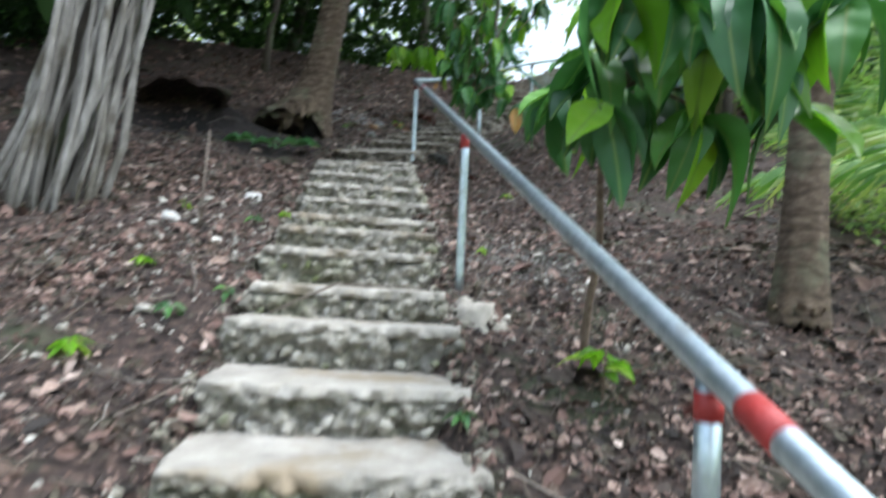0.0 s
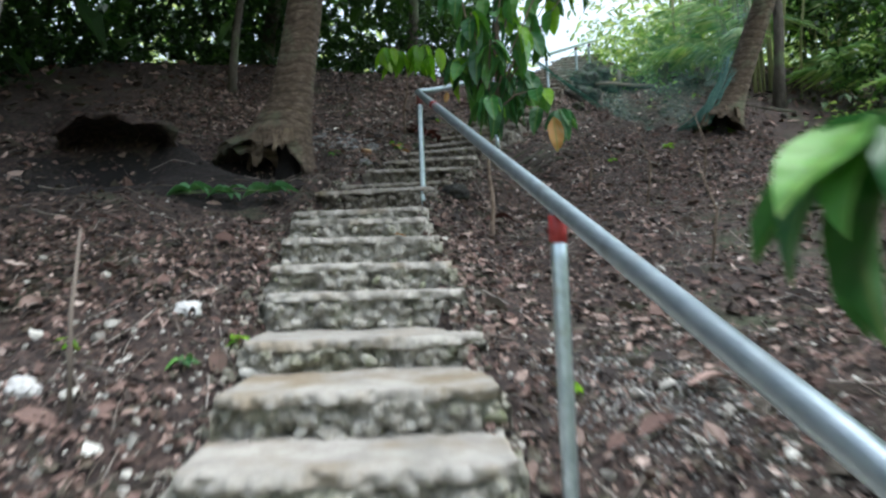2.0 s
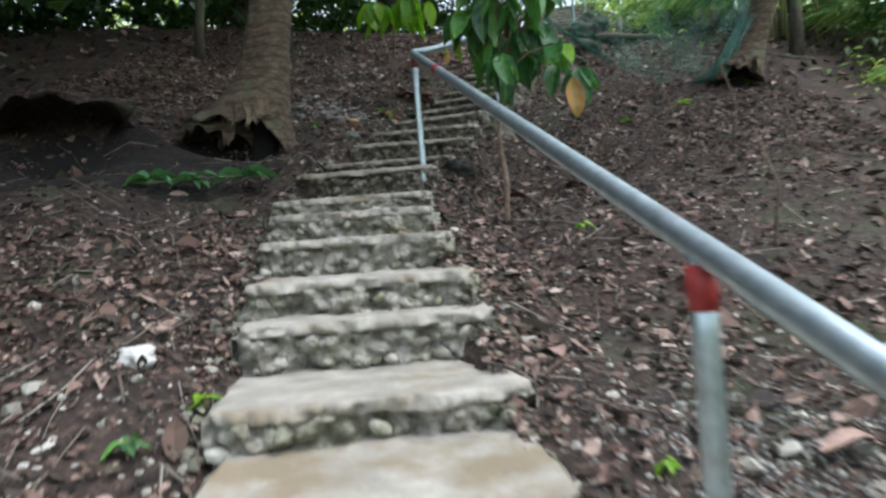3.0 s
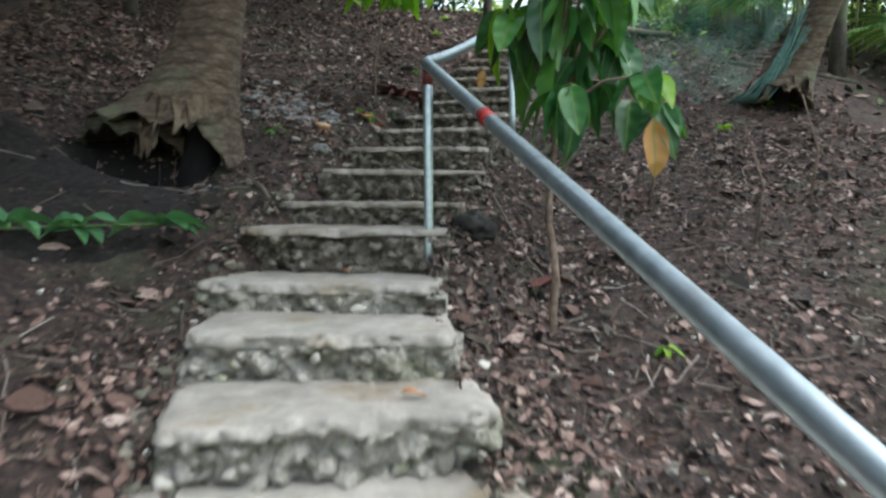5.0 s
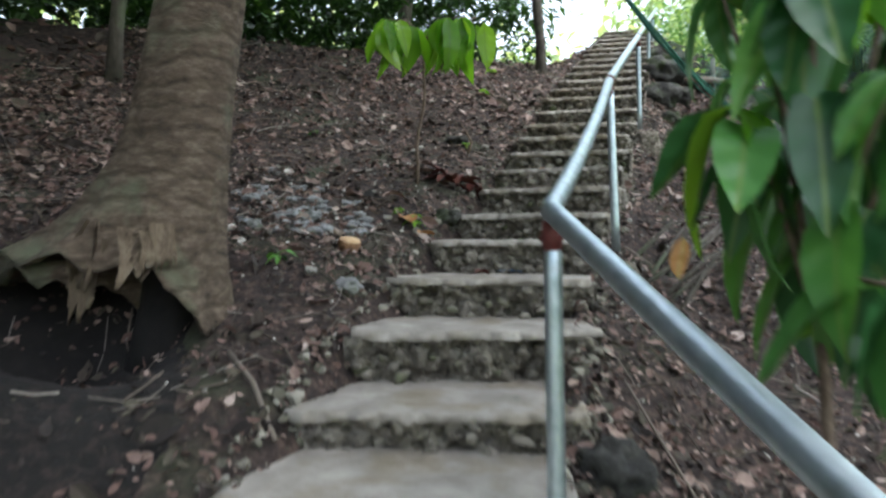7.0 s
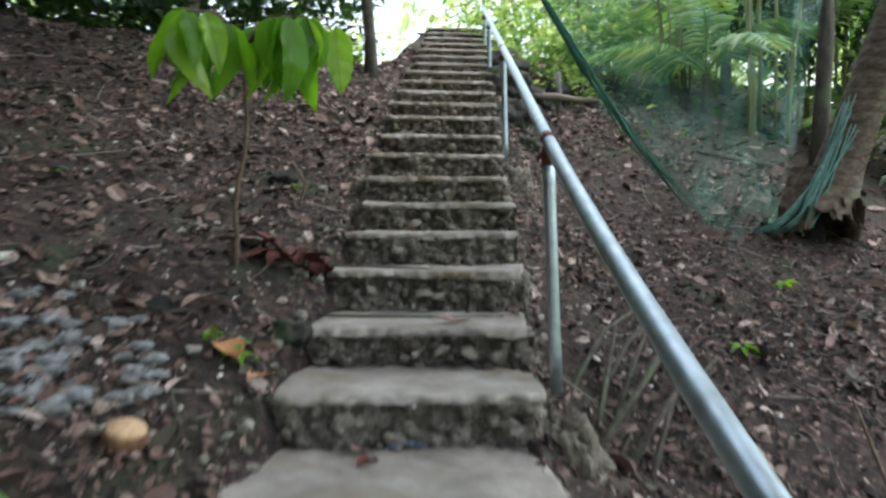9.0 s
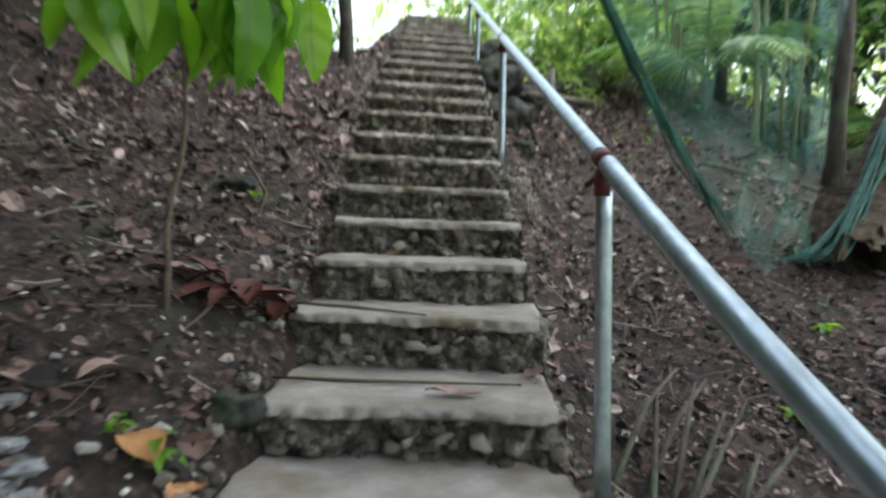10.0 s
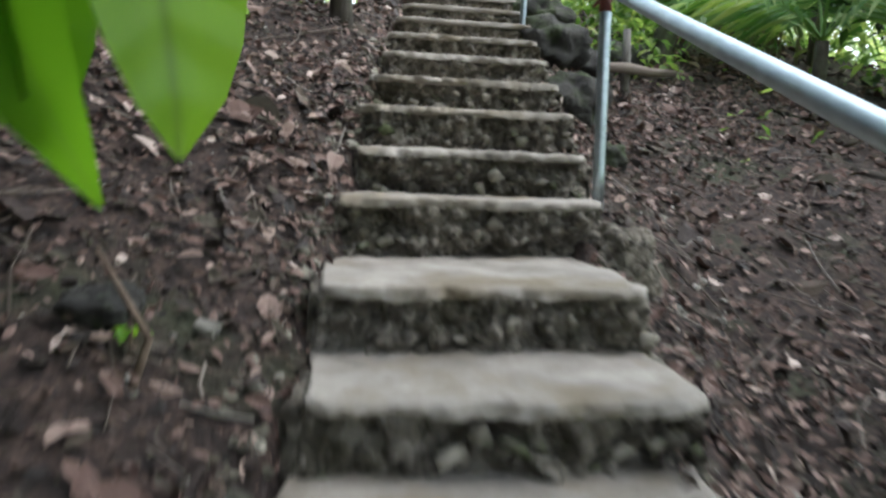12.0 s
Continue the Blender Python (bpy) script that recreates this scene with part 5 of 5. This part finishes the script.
dry_leaf(-0.12, 3.08, M_DRYPINK, 0.6, 2.4, "broad pale brown dry leaf on the bank", 0.05, wide=0.17, seed=6)
dry_leaf(1.0, 3.24, M_DRYPINK, 0.62, -0.35, "long folded dry pod leaf on a step", 0.012, z=1.135, tilt=0.02, wide=0.10, seed=7, droop=0.02)
dry_leaf(2.07, 1.2, M_DRYPINK, 0.8, 1.8, "pale tan dry leaf on the soil", 0.06, wide=0.17, seed=8)
dry_leaf(1.43, 0.62, M_DRYRED, 0.9, 0.4, "broad purplish dry leaf beside the sapling", 0.05, wide=0.16, seed=10)
dry_leaf(0.62, 2.5, M_DRYRED, 0.4, 0.8, "small red dry leaf on a step", 0.02, z=0.77, tilt=0.1, wide=0.13, seed=11)
dry_leaf(0.55, 0.40, M_DRYORANGE, 0.3, 2.0, "small orange dry leaf on a step", 0.02, z=0.0, tilt=0.1, wide=0.13, seed=12)
dry_leaf(0.93, -0.70, M_DRYORANGE, 0.3, 0.3, "small orange dry leaf on a step", 0.02, z=-0.29, tilt=0.1, wide=0.15, seed=13)
dry_leaf(0.62, 2.62, M_DRYPINK, 0.6, 1.1, "pinkish dry leaf lying on a step", 0.02, z=0.77, tilt=0.05, wide=0.12, seed=15)
dry_leaf(1.05, 4.25, M_DRYORANGE, 0.22, 0.2, "small orange leaf at the back of a step", 0.02, z=1.52, tilt=0.1, wide=0.14, seed=16)
dry_leaf(2.45, -2.3, M_DRYPINK, 0.8, 0.3, "reddish brown dry leaf on the gravelly soil", 0.05, wide=0.12, seed=17)
dry_leaf(1.75, -1.75, M_DRYPINK, 0.6, 2.0, "pinkish dry leaf beside the steps", 0.05, wide=0.13, seed=18)


def coconut(x, y, s):
    th = thing("coconut_husk", "halved brown coconut husk with a pale cut face", "coconut", tuple(on_ground(x, y, s * 0.55)))
    bm = bmesh.new()
    bmesh.ops.create_uvsphere(bm, u_segments=20, v_segments=14, radius=s)
    for v in bm.verts:
        v.co *= 1 + 0.08 * noise.noise(v.co * 20)
        if v.co.z > s * 0.35:
            v.co.z = s * 0.35
    part("husk", bm, M_HUSK, th)
    bm = bmesh.new()
    bmesh.ops.create_cone(bm, cap_ends=True, segments=24, radius1=s * 0.9, radius2=s * 0.86, depth=0.012)
    for v in bm.verts:
        v.co.z += s * 0.37 + 0.006 * noise.noise(v.co * 30)
    part("cut_face", bm, M_FLESH, th, "pale orange cut face")
    th.rotation_euler = (0.22, 0.2, 0)


coconut(-0.06, 2.46, 0.065)


def stone(x, y, s, label, mat, seed, flat=0.7, z=None):
    bm = bmesh.new()
    bmesh.ops.create_icosphere(bm, subdivisions=4, radius=1)
    for v in bm.verts:
        cell = noise.voronoi(v.co * 1.6 + Vector((seed * 5, 0, 0)))[0]
        d = 0.75 + 0.35 * noise.noise(v.co * 1.3 + Vector((seed * 3, 0, 0))) + 0.45 * cell[0] + 0.14 * noise.noise(v.co * 4 + Vector((0, seed, 0))) + 0.08 * noise.noise(v.co * 10)
        v.co = Vector((v.co.x * s * d, v.co.y * s * d * 0.85, v.co.z * s * flat * d))
    ob = part("rock", bm, mat)
    ob.location = on_ground(x, y, s * flat * 0.35) if z is None else (x, y, z)
    tagged(ob, label, "rock", "rocks")


M_WHITE = surface("white_limestone", [(0.3, (0.35, 0.34, 0.32)), (0.6, (0.55, 0.54, 0.52)), (0.8, (0.7, 0.7, 0.68))], scale=14, rough=0.9, bump=0.8, bump_scale=35)
M_GREYROCK = surface("grey_limestone", [(0.3, (0.12, 0.12, 0.12)), (0.6, (0.22, 0.22, 0.22)), (0.8, (0.36, 0.36, 0.35))], scale=10, rough=0.92, bump=0.9, bump_scale=25,
                     stain=(0.09, 0.10, 0.05), stain_scale=4)
M_PATCH = surface("broken_grey_concrete", [(0.3, (0.15, 0.155, 0.155)), (0.55, (0.31, 0.318, 0.32)), (0.8, (0.46, 0.468, 0.47))], scale=12, rough=0.92, bump=1.0, bump_scale=22, dist=0.03,
                  stain=(0.11, 0.10, 0.09), stain_scale=7, stain_range=(0.54, 0.64))
stone(0.20, -2.05, 0.07, "white limestone lump on the leaf litter", M_WHITE, 1)
stone(0.02, -2.9, 0.06, "pale limestone lump on the gravel", M_WHITE, 2)
stone(0.40, 3.22, 0.09, "mossy dark stone against the end of a step", M_ROCK, 3)
stone(0.02, 2.05, 0.07, "grey stone beside the steps", M_GREYROCK, 4)
stone(1.12, 1.0, 0.13, "mossy grey stone under the post", M_ROCK, 5)
for k, (x, y, s) in enumerate(((-0.28, 2.55, 0.05), (-0.62, 2.5, 0.06), (-0.1, 2.78, 0.05), (-0.75, 3.0, 0.06))):
    stone(x, y, s, "small pale grey stone bedded in the soil", M_GREYROCK, 10 + k, 0.6)
r6 = np.random.default_rng(44)
for k in range(64):
    a, d = r6.uniform(0, 6.28), r6.uniform(0, 1) ** 0.6
    stone(-0.5 + 0.5 * d * math.cos(a), 2.85 + 0.36 * d * math.sin(a), r6.uniform(0.02, 0.062), "flat broken piece of pale grey concrete bedded in the soil", M_PATCH, 60 + k, 0.42)
for k in range(12):
    stone(-1.0 + r6.uniform(-0.3, 0.3), 3.3 + r6.uniform(-0.25, 0.25), r6.uniform(0.02, 0.055), "flat broken piece of pale grey concrete bedded in the soil", M_PATCH, 130 + k, 0.42)
for k, (x, y, s) in enumerate(((2.56, 6.95, 0.22), (2.86, 7.35, 0.18), (2.76, 7.8, 0.26), (3.2, 8.05, 0.2), (3.05, 8.75, 0.32), (3.75, 8.55, 0.24), (2.56, 6.45, 0.11))):
    stone(x, y, s, "dark jagged boulder on the bank beside the steps", M_ROCK, 30 + k, 0.8)
stone(0.36, 4.80, 0.10, "dark earthy rock sunk in the leafy bank", M_ROCK, 45, 0.55)


def stump(x, y):
    th = thing("dead_stump", "short broken dark brown stump", "stump", tuple(on_ground(x, y)))
    tube("stump_wood", [(0, 0, -0.2), (0.02, 0, 0.1), (0.06, -0.02, 0.28), (0.13, -0.02, 0.42)], [0.13, 0.1, 0.09, 0.06], M_BARK, th, sides=14, wob=0.5, seed=4)


stump(4.35, 8.95)


def branch(label, pts, radius, mat=None, name="dead_branch"):
    th = thing(name, label, "branch")
    tube("wood", pts, radius, mat or M_TWIG, th, sides=8, wob=0.25, seed=len(pts))
    return th


def lay(points, up):
    return [tuple(on_ground(x, y, u)) for (x, y), u in zip(points, up)]


branch("long pale fallen branch on the bank", lay([(2.95, 7.35), (3.3, 7.65), (3.7, 8.0), (4.1, 8.25)], (0.30, 0.26, 0.16, 0.1)), [0.03, 0.04, 0.035, 0.025], M_TWIG)
branch("thick grey fallen log behind the net", lay([(4.45, 6.7), (4.8, 6.5), (5.3, 6.3), (5.9, 6.2)], (0.0, 0.01, 0.01, 0.0)), [0.03, 0.04, 0.035, 0.025], M_BARK, "fallen_log")
branch("short pale stake standing on the bank", [tuple(on_ground(3.42, 7.86, -0.1)), tuple(on_ground(3.42, 7.86, 0.25)), tuple(on_ground(3.41, 7.86, 0.48))], [0.035, 0.035, 0.03], M_ROOT, "wooden_stake")
branch("thin stick lying across a step", [(0.6, 3.98, 1.345), (0.85, 3.80, 1.347), (1.08, 3.58, 1.346)], [0.006, 0.007, 0.004])
branch("thin dark vine along the back of a step", [(0.52, 3.50, 1.146), (0.75, 3.44, 1.143), (1.05, 3.36, 1.144), (1.35, 3.28, 1.146)], [0.006, 0.007, 0.006, 0.004], M_BARK)
branch("short stick leaning beside the steps", [tuple(on_ground(-0.28, 1.35, 0.03)), tuple(on_ground(-0.12, 1.18, 0.04)), tuple(on_ground(0.03, 0.98, 0.06))], [0.012, 0.011, 0.009])
branch("thin pale stick on the soil by the rail", [tuple(on_ground(1.25, 1.5, 0.1)), tuple(on_ground(1.45, 1.0, 0.03)), tuple(on_ground(1.6, 0.75, 0.03))], [0.006, 0.007, 0.005])
branch("bare grey twig standing in the soil", [tuple(on_ground(0.28, -3.0, -0.02)), tuple(on_ground(0.30, -3.02, 0.35)), tuple(on_ground(0.25, -2.9, 0.62))], [0.010, 0.008, 0.004])
branch("thin root lying on a step edge", [(1.2, -4.05, -1.46), (1.45, -3.88, -1.312), (1.75, -3.85, -1.312), (1.9, -3.8, -1.315)], [0.005, 0.006, 0.005, 0.003])
r5 = np.random.default_rng(31)
for k in range(9):
    x0, y0 = 1.62 + r5.uniform(-0.1, 0.15), 2.85 + r5.uniform(-0.2, 0.2)
    x1, y1 = x0 + r5.uniform(0.3, 0.65), y0 + r5.uniform(0.3, 0.8)
    branch("bare bent dead twig behind the rail post", [tuple(on_ground(x0, y0, -0.02)), tuple(on_ground((x0 + x1) / 2, (y0 + y1) / 2, r5.uniform(0.1, 0.3))), tuple(on_ground(x1, y1, r5.uniform(0.1, 0.35)))],
           [0.014, 0.012, 0.006], M_BARK)["group"] = "dead twigs by the post"
for k, (x, y, h) in enumerate(((2.9, 1.6, 0.75), (2.4, 2.3, 0.6), (3.6, 2.4, 0.8), (0.45, 4.6, 0.25), (3.05, -0.2, 0.7))):
    branch("thin bare sapling stem standing on the slope", [tuple(on_ground(x, y, -0.05)), tuple(on_ground(x + 0.05, y, h * 0.5)), tuple(on_ground(x - 0.06, y + 0.05, h))], [0.012, 0.009, 0.005], M_STEM, "bare_sapling")["group"] = "bare saplings"


def plant(x, y, n, size, mat, seed, label, high=0.12):
    r = np.random.default_rng(seed)
    th = thing("weed", label, "plant", tuple(on_ground(x, y)), "weeds")
    m = leaf_mesh("leaf", mat, 0.3, 0.14, 0.45, seed)
    tube("stem", [(0, 0, -0.04), (0.01, 0, high)], [0.006, 0.004], M_STEM, th, sides=6)
    for k in range(n):
        a = 6.28 * k / n + r.uniform(-0.4, 0.4)
        put("leaf", m, th, "", aim((0, 0, high * r.uniform(0.5, 1)), (math.cos(a), math.sin(a), r.uniform(-0.3, 0.4)), r.uniform(-0.3, 0.3), size * r.uniform(0.7, 1.2)))


plant(2.68, -4.1, 8, 0.55, M_FRESH, 41, "bright green seedling with broad leaves below the sapling", 0.24)
for k, (x, y, n, s) in enumerate(((0.75, -4.1, 6, 0.3), (0.55, -4.5, 7, 0.35), (0.35, -3.7, 6, 0.28), (0.85, -3.75, 5, 0.22), (0.2, -5.0, 7, 0.4), (-0.3, -4.2, 7, 0.35), (0.42, -2.5, 6, 0.26), (0.52, -2.2, 5, 0.3),
                                  (-0.1, -2.5, 5, 0.2), (0.12, 1.0, 5, 0.2), (0.22, 2.98, 7, 0.3), (0.12, 3.0, 6, 0.2), (2.15, -4.6, 6, 0.25), (2.0, -2.4, 5, 0.2), (4.5, 5.1, 7, 0.6), (4.25, 5.3, 6, 0.55), (3.6, 4.3, 6, 0.4),
                                  (2.8, 3.6, 6, 0.35), (-0.35, 2.15, 6, 0.28), (0.44, 4.70, 5, 0.2), (2.0, 0.2, 5, 0.3), (-0.75, 4.2, 5, 0.2), (0.55, 6.2, 6, 0.25), (0.6, 7.2, 7, 0.35), (0.9, 8.0, 7, 0.35))):
    plant(x, y, n, s, M_FRESH if k % 3 else M_CACAO, 50 + k, "small green weed growing in the litter", 0.06)


def fallen_frond():
    th = thing("fallen_fern", "fresh green fern frond lying on dark soil", "fern", tuple(on_ground(-1.11, 0.13, 0.02)))
    r = np.random.default_rng(17)
    tube("stalk", [(0, 0, 0), (0.4, 0.12, 0.02), (0.82, 0.3, 0.03)], [0.007, 0.006, 0.003], M_FERNSTALK, th, sides=6)
    m = leaf_mesh("leaflet", M_FERN, 0.3, 0.17, 0.25, 5)
    for t, count in ((0.14, 6), (0.5, 6), (0.9, 5)):
        for k in range(count):
            p = Vector((0.82 * t + r.uniform(-0.07, 0.07), 0.3 * t + r.uniform(-0.05, 0.03), 0.02 + r.uniform(0, 0.04)))
            a = r.uniform(-0.5, 0.5) + (math.pi if k % 2 else 0.0)
            put("leaflet", m, th, "", aim(p, (math.cos(a), math.sin(a) - 0.15, 0.35 * math.sin(a) + r.uniform(-0.15, 0.2)), r.uniform(-0.9, 0.9), r.uniform(0.5, 0.85)))


M_FERN = leaf_surface("cut_fern_leaflet", [(0.0, (0.06, 0.17, 0.07)), (1.0, (0.13, 0.30, 0.13))], gloss=0.4)
M_FERNSTALK = surface("fern_stalk", [(0.3, (0.08, 0.14, 0.05)), (0.7, (0.14, 0.2, 0.07))], scale=20, rough=0.6, bump=0.2)
fallen_frond()


# ---- dry sheath hanging on the slim palm ----
M_SHEATH = surface("dry_palm_sheath", [(0.25, (0.16, 0.09, 0.07)), (0.5, (0.30, 0.19, 0.15)), (0.8, (0.48, 0.36, 0.31))], scale=10, rough=0.8, bump=0.8, bump_scale=30, stretch=(1, 1, 0.3))
for k, (dx, dy, z, l, w) in enumerate(((-0.12, -0.16, 2.55, 1.5, 0.5), (0.08, -0.18, 2.4, 1.1, 0.4), (-0.2, -0.02, 2.6, 0.9, 0.4), (0.0, -0.2, 2.65, 0.5, 0.7))):
    put("dry_sheath", leaf_mesh("dry_sheath", M_SHEATH, l, w * 0.45, 0.12, 70 + k), palm_d, "dry pinkish brown leaf sheath", aim((dx, dy, z), (0.12 + dx * 0.3, dy * 0.3, -1), 0.25 * k))
for k in range(3):
    put("frond", FRONDS[k], palm_d, "long feather frond", Matrix.Translation((0.1, 0, 2.5)) @ Matrix.Rotation(-0.5 + 0.7 * k, 4, "Z") @ Matrix.Rotation(-0.3 + 0.4 * k, 4, "Y"))


# ---- scrap of plastic on a step ----
def plastic_scrap(x, y, z):
    r = np.random.default_rng(61)
    nx, ny = 12, 7
    verts, faces = [], []
    for i in range(nx + 1):
        for j in range(ny + 1):
            u, v = i / nx - 0.5, j / ny - 0.5
            verts.append((0.15 * u + r.uniform(-0.006, 0.006), 0.07 * v * (1 + 0.4 * math.sin(7 * u)) + r.uniform(-0.005, 0.005), 0.012 + 0.012 * abs(math.sin(9 * u + 6 * v)) + r.uniform(0, 0.008)))
    for i in range(nx):
        for j in range(ny):
            a = i * (ny + 1) + j
            faces.append((a, a + ny + 1, a + ny + 2, a + 1))
    m = surface("dull_blue_plastic", [(0.3, (0.05, 0.08, 0.13)), (0.6, (0.12, 0.17, 0.24)), (0.8, (0.34, 0.38, 0.42))], scale=30, rough=0.4, bump=0.4, bump_scale=60)
    ob = put("plastic_wrapper", mesh_from("plastic_wrapper", verts, faces, m, False), None, "", Matrix.Translation((x, y, z)) @ Matrix.Rotation(0.15, 4, "Z"))
    tagged(ob, "crumpled blue-grey plastic wrapper lying on a step", "wrapper")


plastic_scrap(0.82, 2.68, 0.768)
